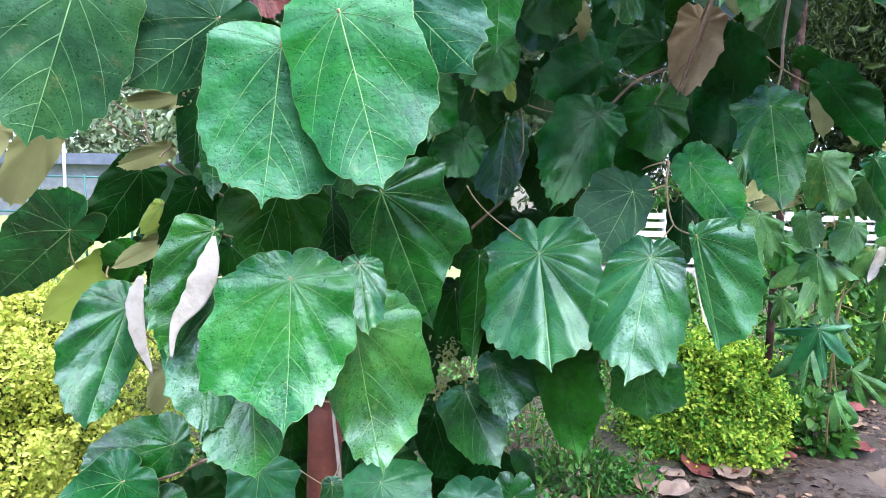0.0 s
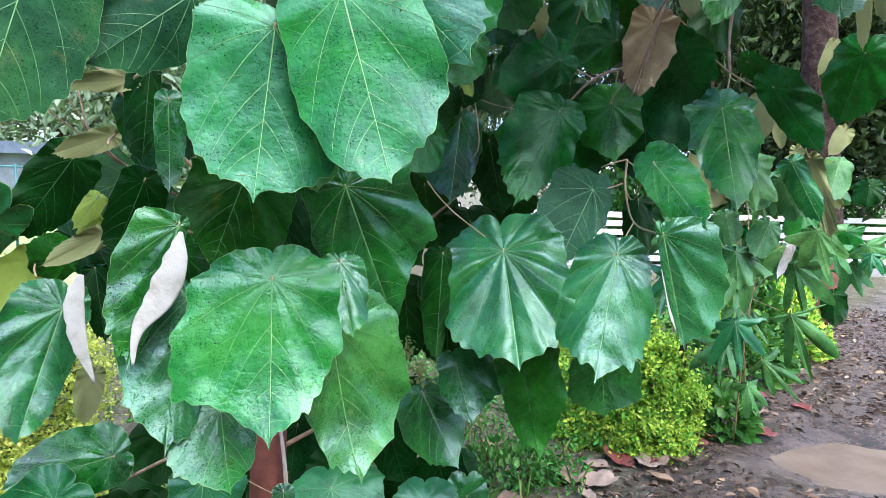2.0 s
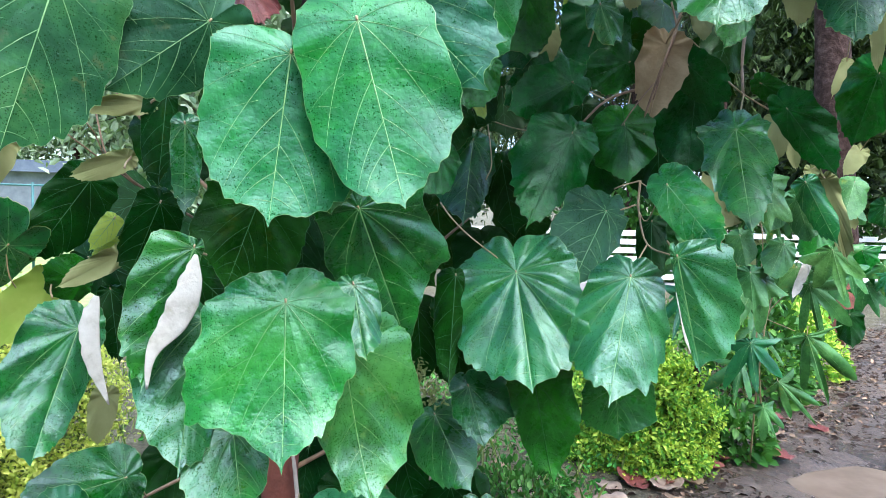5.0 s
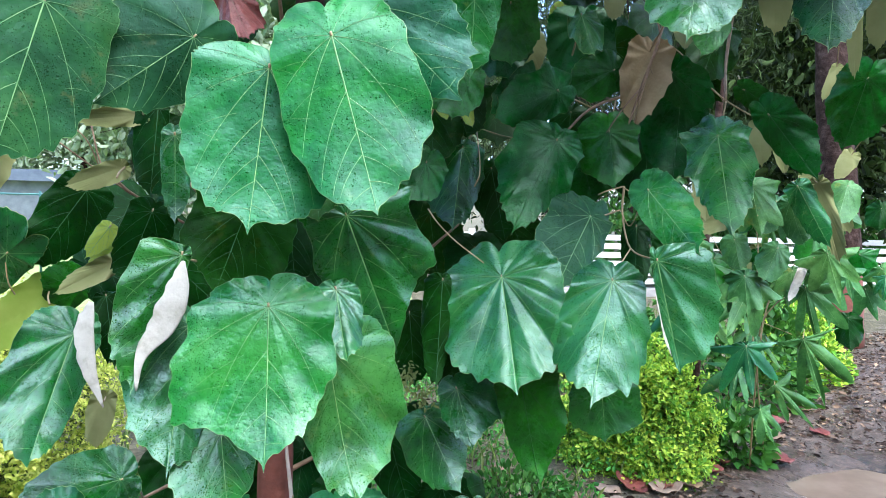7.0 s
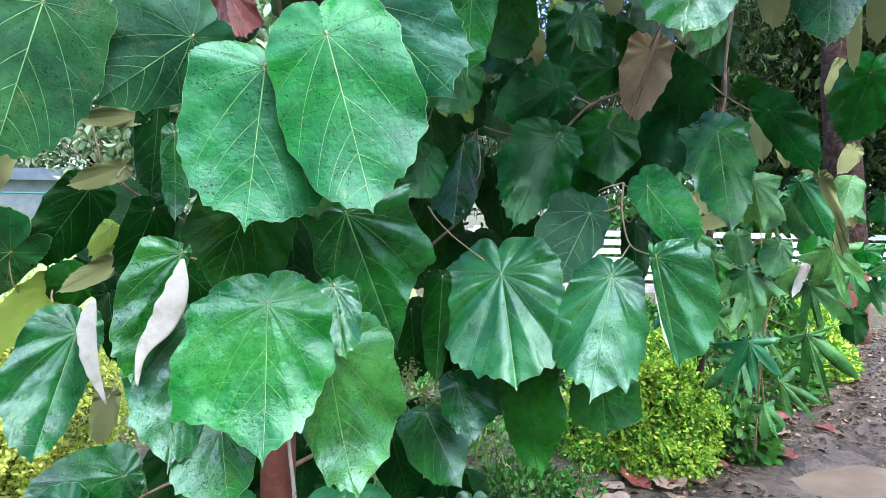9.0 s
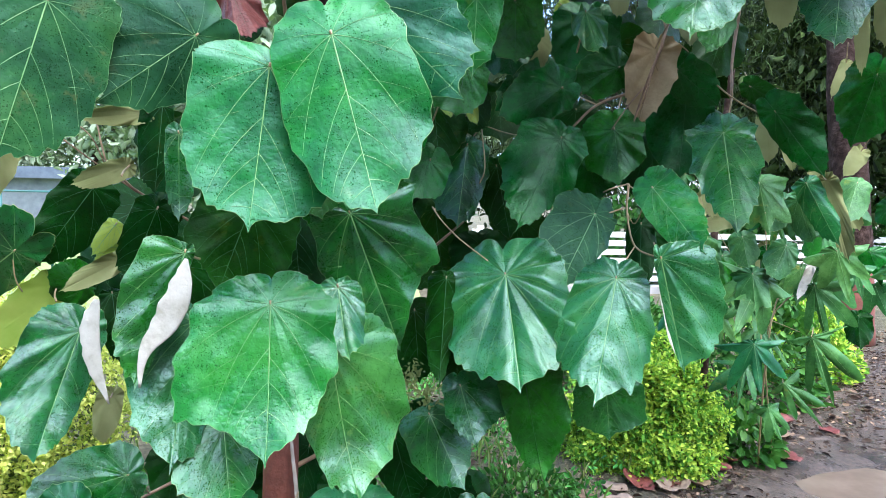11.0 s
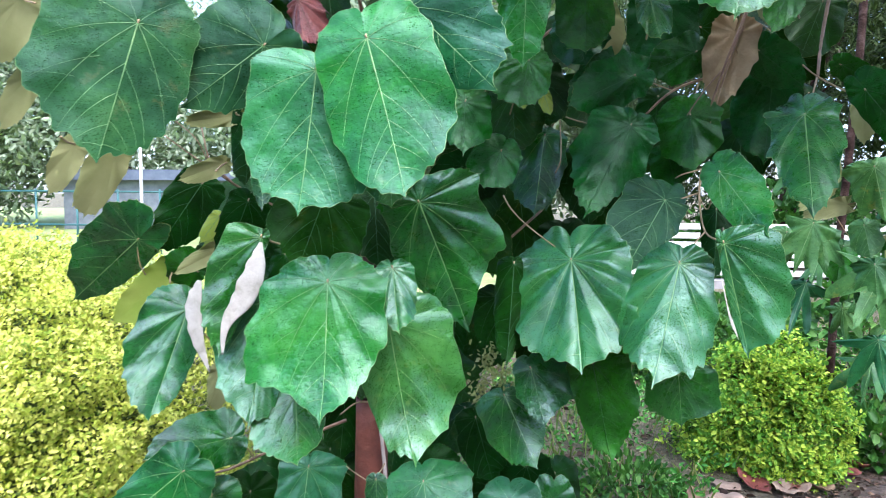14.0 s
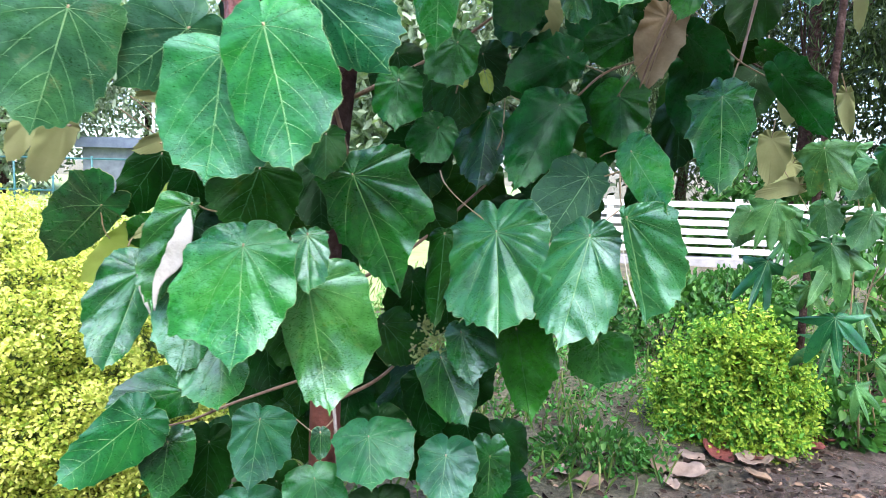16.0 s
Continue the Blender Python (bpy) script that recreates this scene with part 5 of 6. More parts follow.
leaf(shrub, (0.392, 1.950, 2.033), (0.426, 1.930, 1.993), (-0.497, -0.868, 0.005), 0.027, 0.024, back=0.015, top=BACKLIT_LEAF, under=BACKLIT_LEAF, label="leaf coloured yellow like one lit from behind", seed=493)
leaf(shrub, (0.276, 2.000, 1.889), (0.328, 1.980, 1.849), (0.387, 0.921, 0.043), 0.031, 0.022, back=0.015, seed=496)
leaf(shrub, (0.556, 2.000, 2.047), (0.543, 1.980, 1.995), (0.206, 0.894, -0.398), 0.022, 0.022, back=0.012, seed=499)
leaf(shrub, (0.024, 2.100, 1.184), (0.042, 2.050, 0.979), (-0.051, -0.971, 0.232), 0.079, 0.079, back=0.041, fine=0.6, top=LEAF_SHADED, seed=218)
leaf(shrub, (0.156, 2.150, 1.091), (0.155, 2.100, 0.931), (-0.104, -0.949, 0.298), 0.077, 0.077, back=0.043, fine=0.6, top=LEAF_SHADED, seed=298)
leaf(shrub, (-0.773, 1.950, 0.975), (-0.793, 1.930, 0.846), (-0.317, 0.943, -0.098), 0.033, 0.042, back=0.024, wave=0.05, teeth=0.12, seed=300)
leaf(shrub, (-0.029, 2.300, 1.060), (-0.027, 2.250, 0.908), (-0.019, -0.950, 0.312), 0.082, 0.082, back=0.045, fine=0.6, top=LEAF_SHADED, seed=302)


# unseen leaves added above the crown's visible part, to shade the ones below
rng = np.random.default_rng(12)
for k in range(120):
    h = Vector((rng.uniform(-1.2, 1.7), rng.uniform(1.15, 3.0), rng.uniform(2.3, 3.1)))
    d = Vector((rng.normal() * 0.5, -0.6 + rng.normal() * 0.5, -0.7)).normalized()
    leaf(shrub, h, h + d * rng.uniform(0.2, 0.3), (rng.normal() * 0.3, -0.5, 1.0), 0.11, 0.11, back=0.06, fine=0.5, top=LEAF_SHADED, seed=300 + k)


# unseen overhang, set where it shades the inner leaves and spares the front
for k in range(58):
    h = Vector((rng.uniform(-0.6, 1.6), rng.uniform(0.95, 1.75), rng.uniform(2.32, 2.65)))
    d = Vector((rng.normal() * 0.5, -0.5 + rng.normal() * 0.4, -0.45)).normalized()
    leaf(shrub, h, h + d * rng.uniform(0.2, 0.28), (rng.normal() * 0.2, -0.4, 1.0), 0.12, 0.12, back=0.07, fine=0.5, seed=500 + k)


# ---- yellow-green hedge and bush ----
GOLD = plain_mat("golden_foliage", [(0.12, (0.08, 0.20, 0.02)), (0.38, (0.47, 0.58, 0.08)), (0.64, (0.80, 0.82, 0.21))], 4, 0.5, bump_h=0, trans=((0.58, 0.60, 0.10), 0.36), island=0.65)
LIME = plain_mat("lime_foliage", [(0.12, (0.026, 0.144, 0.018)), (0.42, (0.144, 0.384, 0.042)), (0.70, (0.576, 0.720, 0.096))], 7, 0.45, bump_h=0, trans=((0.35, 0.55, 0.05), 0.3), island=0.75)
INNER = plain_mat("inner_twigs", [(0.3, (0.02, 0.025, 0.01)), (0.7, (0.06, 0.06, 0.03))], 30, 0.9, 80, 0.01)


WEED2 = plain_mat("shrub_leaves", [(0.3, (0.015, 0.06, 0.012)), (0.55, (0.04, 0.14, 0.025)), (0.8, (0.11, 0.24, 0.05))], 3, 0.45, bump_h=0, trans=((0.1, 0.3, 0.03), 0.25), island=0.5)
# shade between the shoots, put into a darker leaf colour
INNER_SHADE = plain_mat("inner_shade_leaves", [(0.3, (0.02, 0.05, 0.008)), (0.7, (0.13, 0.19, 0.025))], 40, 0.8, 60, 0.02, 0.8)


def lumpy(x0, x1, y0, y1, z0, z1, lumps, seed, squash=4.0, dent=1.0):
    """Points over the upper skin of a clipped, lumpy bush: a squashed ball with dents."""
    rng = np.random.default_rng(seed)
    c = np.array(((x0 + x1) / 2, (y0 + y1) / 2, z0))
    r = np.array(((x1 - x0) / 2, (y1 - y0) / 2, z1 - z0))
    d = rng.normal(size=(lumps, 3))
    d[:, 2] = np.abs(d[:, 2])
    d[:, 1] = np.where(d[:, 1] > 0.4, -d[:, 1], d[:, 1])
    d /= (np.sum(np.abs(d) ** squash, axis=1) ** (1 / squash))[:, None]
    k = np.array([1 + 0.20 * dent * noise.noise(Vector(q) * 2.4 + Vector((seed, 0, 0))) + 0.20 * dent * noise.noise(Vector(q) * 7 + Vector((0, seed, 0))) for q in d])
    depth = 1 - np.abs(rng.normal(0, 0.09, lumps))
    return c + d * (k * depth)[:, None] * r


def bush(name, box, count, size, mat, label, seed, squash=4.0, rosette=False, dent=1.0):
    x0, x1, y0, y1, z1 = box
    t = thing(name, ((x0 + x1) / 2, (y0 + y1) / 2, 0), label, "bush")
    pts = lumpy(x0, x1, y0, y1, 0, z1, count, seed, squash, dent)
    away = pts - ((x0 + x1) / 2, (y0 + y1) / 2, z1 * 0.3)
    away /= np.linalg.norm(away, axis=1)[:, None]
    rng = np.random.default_rng(seed)
    if rosette:
        # shoots that end in whorls of leaves, over a layer coloured darker as shade
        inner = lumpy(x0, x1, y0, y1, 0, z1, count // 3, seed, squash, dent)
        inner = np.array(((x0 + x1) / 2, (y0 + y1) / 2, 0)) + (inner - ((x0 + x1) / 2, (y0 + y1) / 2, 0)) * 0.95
        foliage("inner_foliage", inner, size * 0.9, INNER_SHADE, t, seed + 1, 0.6, 0.0, label="leaves inside the bush, coloured darker for shade")
        tips = pts[:count // 8]
        away = np.repeat(away[:count // 8], 8, axis=0)
        pts = np.repeat(tips, 8, axis=0) + rng.normal(size=(len(tips) * 8, 3)) * size * 0.55 + away * rng.uniform(0, size * 1.2, (len(away), 1))
    foliage("foliage", pts, size, mat, t, seed, 0.62, 0.0, out=away * 0.85 + (0, 0, 0.8))
    for k in range(9):
        bx, by = rng.uniform(x0 + 0.15, x1 - 0.15), rng.uniform(y0 + 0.15, y1 - 0.15)
        twig("stem", [((x0 + x1) / 2 + (bx - (x0 + x1) / 2) * 0.3, (y0 + y1) / 2, 0), (bx, by, z1 * 0.5), (bx, by, z1 * 0.85)], 0.012, 0.005, INNER, t, k)
    bm = bmesh.new()
    bmesh.ops.create_icosphere(bm, subdivisions=3, radius=1)
    for v in bm.verts:
        q = v.co.copy()
        s = (abs(q.x) ** squash + abs(q.y) ** squash + abs(q.z) ** squash) ** (1 / squash)
        q = q / s * (0.76 + 0.06 * noise.noise(q * 3))
        v.co = ((x0 + x1) / 2 + q.x * (x1 - x0) / 2, (y0 + y1) / 2 + q.y * (y1 - y0) / 2, max(-0.02, q.z * z1))
    if count < 5000:
        bm.free()
        return t
    part("core", bm, INNER_SHADE, t, "solid inner core, dark for the shade between shoots")
    return t


bush("golden_hedge", (-3.9, -1.16, 1.95, 4.1, 1.22), 150000, 0.020, GOLD, "clipped hedge of small yellow-green leaves", 5, 3.0, True, 0.6)
bush("golden_bush", (1.08, 1.90, 3.72, 4.52, 0.62), 24000, 0.028, LIME, "low round bush of small yellow-green leaves", 8, 2.3, True, 1.3)

loose = bush("green_shrub", (2.1, 3.4, 4.9, 6.0, 1.15), 1500, 0.085, WEED2, "loose green shrub beside the path", 14, 2.0)
bush("green_shrub", (1.75, 2.8, 6.5, 7.4, 0.62), 2400, 0.06, WEED2, "loose green shrub near the white fence", 19, 2.0)
bush("green_shrub", (0.9, 2.0, 5.6, 6.6, 0.7), 1900, 0.065, WEED2, "loose green shrub beside the path", 15, 2.0)

bush("leafy_weed", (1.92, 2.34, 3.92, 4.36, 0.30), 420, 0.07, WEED2, "clump of broad green weeds beside the bush", 16, 2.0)
bush("leafy_weed", (0.35, 0.95, 3.3, 3.8, 0.15), 560, 0.042, WEED2, "clump of broad green weeds on the soil", 17, 2.0)
bush("dark_hedge", (3.3, 10.5, 12.7, 13.7, 1.75), 4800, 0.16, WEED2, "tall dark green hedge behind the white fence", 23, 3.0)
bush("golden_shrub", (3.2, 4.2, 5.7, 6.6, 0.75), 4000, 0.045, LIME, "small yellow-green shrub farther back", 18, 2.0)

# ---- trunks ----
BARK = plain_mat("bark", [(0.3, (0.014, 0.008, 0.006)), (0.5, (0.036, 0.021, 0.017)), (0.7, (0.080, 0.052, 0.044))], 14, 0.95, 30, 0.02, 0.8)
BARK.node_tree.nodes["Principled BSDF"].inputs["Specular IOR Level"].default_value = 0.1
RED_PAINT = plain_mat("red_oxide_paint", [(0.3, (0.09, 0.026, 0.018)), (0.7, (0.24, 0.075, 0.048))], 9, 0.7, 40, 0.01, 0.6)


def trunk(name, points, r0, r1, paint_top, label, seed):
    t = thing(name, points[0], label, "tree")
    line = smooth_line(points, 8)
    rad = np.linspace(r0, r1, len(line))
    v, f = tube_arrays(line, rad, 16, 0.05, seed)
    mesh_object("trunk", v, f, BARK, t)
    low = line[:max(3, int(np.sum(line[:, 2] < paint_top)))]
    v, f = tube_arrays(low, rad[:len(low)] * 1.03, 16, 0.04, seed)
    mesh_object("painted_band", v, f, RED_PAINT, t, "red oxide paint on the lower trunk")
    return t


trunk("shrub_trunk", [(-0.34, 2.02, 0), (-0.345, 2.02, 0.7), (-0.33, 2.05, 1.5), (-0.2, 2.1, 2.6)], 0.055, 0.035, 0.9, "slender trunk painted red below, behind the leaves", 3)
trunk("young_tree", [(1.78, 3.95, 0), (1.80, 3.95, 1.2), (1.86, 3.95, 2.4), (1.9, 4.0, 4.2)], 0.022, 0.018, 0.6, "young tree with a slender dark trunk, red paint at its foot", 4)
trunk("roadside_tree", [(5.26, 7.6, 0), (5.17, 7.6, 1.2), (4.98, 7.6, 2.8), (4.75, 7.7, 6.5)], 0.21, 0.17, 1.05, "tree with red paint on its lower trunk", 6)

# ---- weeds, grass, fallen leaves, puddle ----
WEED = plain_mat("weed_leaves", [(0.3, (0.025, 0.11, 0.018)), (0.55, (0.06, 0.25, 0.04)), (0.8, (0.17, 0.40, 0.08))], 3, 0.5, bump_h=0, trans=((0.1, 0.3, 0.03), 0.2), island=0.5)
GRASS = plain_mat("grass_blades", [(0.3, (0.07, 0.13, 0.03)), (0.6, (0.17, 0.26, 0.06)), (0.8, (0.36, 0.35, 0.15))], 3, 0.5, bump_h=0, trans=((0.2, 0.35, 0.05), 0.25), island=0.6)
rng = np.random.default_rng(77)


def off_path(x, y):
    return 0.70 * x - 0.72 * y + 1.75 < 0.25 * noise.noise((x * 1.5, y * 1.5, 9))


wp = []
while len(wp) < 13000:
    x, y = rng.uniform(-1.4, 4.4), rng.uniform(2.4, 8.0)
    if off_path(x, y) and noise.noise((x * 2.5, y * 2.5, 4)) > -0.18:
        top = 0.05 + 0.15 * max(0, noise.noise((x * 1.3, y * 1.3, 1)) + 0.35)
        wp.append((x, y, rng.uniform(0.0, 1) ** 0.7 * top))
weeds = tagged(foliage("weeds", wp, 0.038, WEED, None, 31, 0.5, -0.2), "low green broad-leaved weeds on damp soil", "weeds")
gp = []
while len(gp) < 4500:
    x, y = rng.uniform(-2.5, 5.5), rng.uniform(2.4, 10.0)
    if off_path(x, y):
        gp.append((x, y, 0.0))
tagged(foliage("grass", gp, 0.15, GRASS, None, 32, 0.06, -2.2), "thin grass and dry stalks between the weeds", "grass")
dp = []
while len(dp) < 20000:
    x, y = rng.uniform(-0.6, 6.5), rng.uniform(2.4, 8.5)
    if (not off_path(x, y) or rng.random() < 0.5) and ((x - 2.8) / 0.85) ** 2 + ((y - 3.62) / 0.5) ** 2 > 1:
        dp.append((x, y, 0.012))
DEBRIS = plain_mat("leaf_debris", [(0.3, (0.025, 0.015, 0.011)), (0.6, (0.085, 0.052, 0.036)), (0.9, (0.30, 0.21, 0.14))], 3, 0.8, bump_h=0, island=0.8)
tagged(foliage("debris", dp, 0.012 + 0.050 * rng.random(len(dp)) ** 2.5, DEBRIS, None, 33, 0.5, 0.0, 0.18), "bits of dead leaf and twig trodden into the mud", "debris")
fallen_mats = (plain_mat("dry_brown_leaf", [(0.3, (0.10, 0.06, 0.035)), (0.7, (0.27, 0.18, 0.11))], 16, 0.8, 120, 0.003), DRY_RED, DRY, plain_mat("dry_pale_leaf", [(0.3, (0.17, 0.115, 0.085)), (0.7, (0.32, 0.24, 0.18))], 16, 0.8, 120, 0.003))


def fallen_leaf(x, y, size, turn, tilt, mat, label, seed):
    rg = np.random.default_rng(seed)
    out = blade_outline(size * 0.62, size * rg.uniform(0.28, 0.4), size * rg.uniform(0.28, 0.4), size * 0.35, 0.12, rg, 18)
    n = len(out)
    v, f = [(0, 0, 0.012)], []
    curlk = rg.uniform(0.3, 1.1) / size
    for ring in (0.35, 0.7, 1.0):
        for a, b in out * ring:
            v.append((a, b, 0.012 + curlk * a * a * 1.4 + 0.6 * curlk * b * b * rg.uniform(0.5, 1.0) + 0.006 * math.sin(9 * a / size + b * 50)))
    f += [(0, 1 + j, 1 + (j + 1) % n) for j in range(n)]
    for r in range(2):
        f += [(1 + r * n + j, 1 + (r + 1) * n + j, 1 + (r + 1) * n + (j + 1) % n, 1 + r * n + (j + 1) % n) for j in range(n)]
    ob = mesh_object("fallen_leaf", v, f, mat)
    sol = ob.modifiers.new("thickness", "SOLIDIFY")
    sol.thickness = 0.0015
    ob.matrix_basis = pose(x, y, 0.004, tilt, tilt * 0.5, turn)
    return tagged(ob, label, "fallen leaf", "fallen leaves beside the path")


spots = ((1.32, 3.66, 0.22, 1), (1.18, 3.60, 0.15, 3), (1.50, 3.62, 0.24, 3), (1.62, 3.70, 0.2, 0), (1.08, 3.36, 0.2, 3), (0.98, 3.42, 0.16, 0), (1.85, 3.86, 0.2, 1), (1.98, 3.98, 0.18, 1), (2.38, 4.05, 0.2, 1),
         (2.30, 4.45, 0.22, 1), (2.55, 4.40, 0.2, 0), (2.12, 4.10, 0.16, 3), (2.75, 4.72, 0.2, 1), (0.70, 3.55, 0.16, 3), (0.62, 3.9, 0.14, 0), (3.1, 5.0, 0.2, 0), (2.95, 4.5, 0.16, 1), (1.45, 3.40, 0.14, 0), (0.5, 3.3, 0.15, 3))
names = ("brown dry fallen leaf curled on the soil", "dark red wet fallen leaf on the mud", "brown dry fallen leaf curled on the soil", "pale pinkish-brown fallen leaf on the ground")
for i in range(26):
    t = rng.uniform(0, 1)
    spots += ((0.7 + 4.2 * t + rng.normal() * 0.2, 3.3 + 4.0 * t + rng.normal() * 0.2, rng.uniform(0.10, 0.18), int(rng.integers(0, 4))),)
for i, (x, y, s, k) in enumerate(spots):
    fallen_leaf(x, y, s, i * 67, 8 - (i * 5) % 17, fallen_mats[k], names[k], i)
WATER = plain_mat("muddy_water", [(0.3, (0.12, 0.09, 0.07)), (0.7, (0.20, 0.155, 0.12))], 3, 0.12, 20, 0.001, 0.2, shift=False)
bm = bmesh.new()
ring = [bm.verts.new((2.83 + 0.86 * math.cos(a) * (1 + 0.2 * noise.noise((math.cos(a) * 2, math.sin(a) * 2, 5))), 3.60 + 0.50 * math.sin(a) * (1 + 0.35 * noise.noise((math.cos(a) * 2, math.sin(a) * 2, 8))), -0.031)) for a in np.linspace(0, 6.283, 48, endpoint=False)]
bm.faces.new(ring)
me = bpy.data.meshes.new("puddle")
bm.to_mesh(me)
bm.free()
me.materials.append(WATER)
tagged(new("puddle", me), "shallow muddy rain puddle on the path", "puddle", kind="structure")

# ---- stems of the lobed plant and twigs of the shrub ----
twig("stem", [(2.134, 3.939, 0.000), (1.898, 3.500, 0.717), (1.951, 3.500, 1.075), (2.109, 3.500, 1.285)], 0.012, 0.006, STALK, second, 1)
twig("stem", [(2.275, 4.026, 0.000), (1.901, 3.500, 0.897), (2.164, 3.450, 1.173)], 0.010, 0.005, STALK, second, 2)
twig("stem", [(1.780, 3.350, 0.693), (1.754, 3.300, 1.101), (1.749, 3.300, 1.384), (1.639, 3.250, 1.608)], 0.009, 0.004, STALK, second, 5)
twig("stem", [(1.754, 3.300, 1.101), (1.589, 3.300, 1.276), (1.365, 3.200, 1.552)], 0.006, 0.003, STALK, second, 6)
twig("stem", [(1.898, 3.500, 0.941), (2.012, 3.400, 0.893)], 0.006, 0.004, STALK, second, 3)
twig("twig", [(0.395, 1.830, 1.692), (0.475, 1.860, 1.763), (0.593, 1.900, 1.805), (0.707, 1.950, 1.821)], 0.006, 0.009, TWIG, shrub, 4)
twig("twig", [(0.475, 1.860, 1.760), (0.416, 1.840, 1.779), (0.367, 1.820, 1.795)], 0.004, 0.003, STALK, shrub, 5)
twig("twig", [(0.510, 1.830, 1.696), (0.528, 1.860, 1.750), (0.541, 1.880, 1.785)], 0.003, 0.004, STALK, shrub, 6)
twig("branch", [(0.922, 2.000, 2.220), (0.884, 1.950, 2.050), (0.846, 1.900, 1.901), (0.800, 1.800, 1.781)], 0.012, 0.008, TWIG, shrub, 7)
twig("twig", [(0.763, 1.850, 1.837), (0.800, 1.800, 1.784), (0.860, 1.780, 1.745), (0.898, 1.760, 1.720)], 0.005, 0.004, STALK, shrub, 8)
twig("branch", [(0.515, 1.720, 1.557), (0.507, 1.700, 1.489), (0.508, 1.640, 1.412), (0.515, 1.500, 1.395)], 0.006, 0.004, STALK, shrub, 9)
twig("twig", [(0.515, 1.720, 1.557), (0.474, 1.720, 1.545), (0.460, 1.740, 1.536)], 0.004, 0.003, STALK, shrub, 10)
twig("twig", [(0.505, 1.710, 1.500), (0.528, 1.700, 1.463), (0.515, 1.580, 1.548)], 0.003, 0.003, STALK, shrub, 11)
twig("twig", [(0.508, 1.640, 1.412), (0.467, 1.580, 1.384), (0.433, 1.530, 1.351)], 0.004, 0.003, STALK, shrub, 12)
twig("twig", [(0.046, 1.750, 1.491), (0.066, 1.700, 1.459), (0.111, 1.680, 1.415), (0.210, 1.660, 1.343)], 0.004, 0.003, STALK, shrub, 13)
twig("twig", [(0.205, 2.100, 1.849), (0.198, 2.050, 1.730), (0.156, 2.020, 1.660)], 0.006, 0.003, TWIG, shrub, 14)
twig("twig", [(0.198, 2.050, 1.723), (0.265, 1.950, 1.689), (0.361, 1.780, 1.661)], 0.004, 0.003, STALK, shrub, 15)
twig("branch", [(-0.974, 1.850, 0.639), (-0.777, 1.850, 0.696), (-0.706, 1.850, 0.719), (-0.602, 1.900, 0.760), (-0.430, 2.050, 0.802)], 0.005, 0.011, TWIG, shrub, 16)
twig("twig", [(-0.653, 1.870, 0.741), (-0.632, 1.750, 0.821), (-0.643, 1.680, 0.866)], 0.004, 0.003, STALK, shrub, 17)
twig("twig", [(-0.427, 1.900, 0.744), (-0.375, 1.900, 0.704), (-0.283, 1.780, 0.715)], 0.004, 0.003, STALK, shrub, 18)
twig("twig", [(-0.423, 1.950, 0.851), (-0.371, 1.950, 0.889), (-0.305, 1.970, 0.883)], 0.005, 0.005, STALK, shrub, 19)
twig("pale_stem", [(-0.271, 1.950, 0.097), (-0.279, 1.950, 0.503), (-0.293, 1.950, 0.717), (-0.306, 1.950, 0.840), (-0.321, 1.950, 1.065)], 0.016, 0.008, PALE_STEM, shrub, 20, label="pale grey stem beside the trunk")
twig("branch", [(-0.677, 1.620, 1.653), (-0.656, 1.620, 1.567), (-0.629, 1.650, 1.531), (-0.610, 1.700, 1.504), (-0.553, 1.900, 1.436)], 0.004, 0.007, TWIG, shrub, 21)
twig("twig", [(-0.737, 1.550, 1.627), (-0.698, 1.580, 1.591), (-0.664, 1.620, 1.557), (-0.623, 1.700, 1.509)], 0.003, 0.004, TWIG, shrub, 22)
twig("twig", [(-0.706, 1.550, 1.657), (-0.672, 1.580, 1.619), (-0.660, 1.620, 1.564)], 0.003, 0.003, TWIG, shrub, 23)
twig("twig", [(-0.893, 1.700, 1.368), (-0.890, 1.720, 1.290), (-0.866, 1.800, 1.218), (-0.798, 1.950, 1.044)], 0.003, 0.005, STALK, shrub, 24)
twig("branch", [(0.558, 1.830, 1.713), (0.593, 1.830, 1.826), (0.625, 1.840, 1.907), (0.689, 1.900, 2.067)], 0.006, 0.010, TWIG, shrub, 25)
twig("twig", [(0.582, 1.830, 1.805), (0.541, 1.830, 1.754), (0.503, 1.830, 1.696)], 0.004, 0.003, TWIG, shrub, 26)
twig("twig", [(0.645, 1.900, 2.025), (0.653, 1.880, 1.948), (0.621, 1.860, 1.870), (0.585, 1.840, 1.764)], 0.006, 0.004, TWIG, shrub, 27)
twig("twig", [(0.653, 1.880, 1.948), (0.711, 1.880, 1.914), (0.759, 1.860, 1.846)], 0.004, 0.003, STALK, shrub, 28)
twig("twig", [(0.621, 1.860, 1.870), (0.646, 1.860, 1.827), (0.701, 1.900, 1.814)], 0.003, 0.003, STALK, shrub, 29)
twig("twig", [(0.585, 1.840, 1.764), (0.571, 1.830, 1.712), (0.557, 1.820, 1.675)], 0.004, 0.003, STALK, shrub, 30)
twig("twig", [(0.505, 1.710, 1.557), (0.534, 1.690, 1.530), (0.546, 1.660, 1.471)], 0.003, 0.002, STALK, shrub, 31)
twig("twig", [(0.184, 1.950, 1.553), (0.198, 1.950, 1.599), (0.198, 2.050, 1.723)], 0.004, 0.004, STALK, shrub, 32)
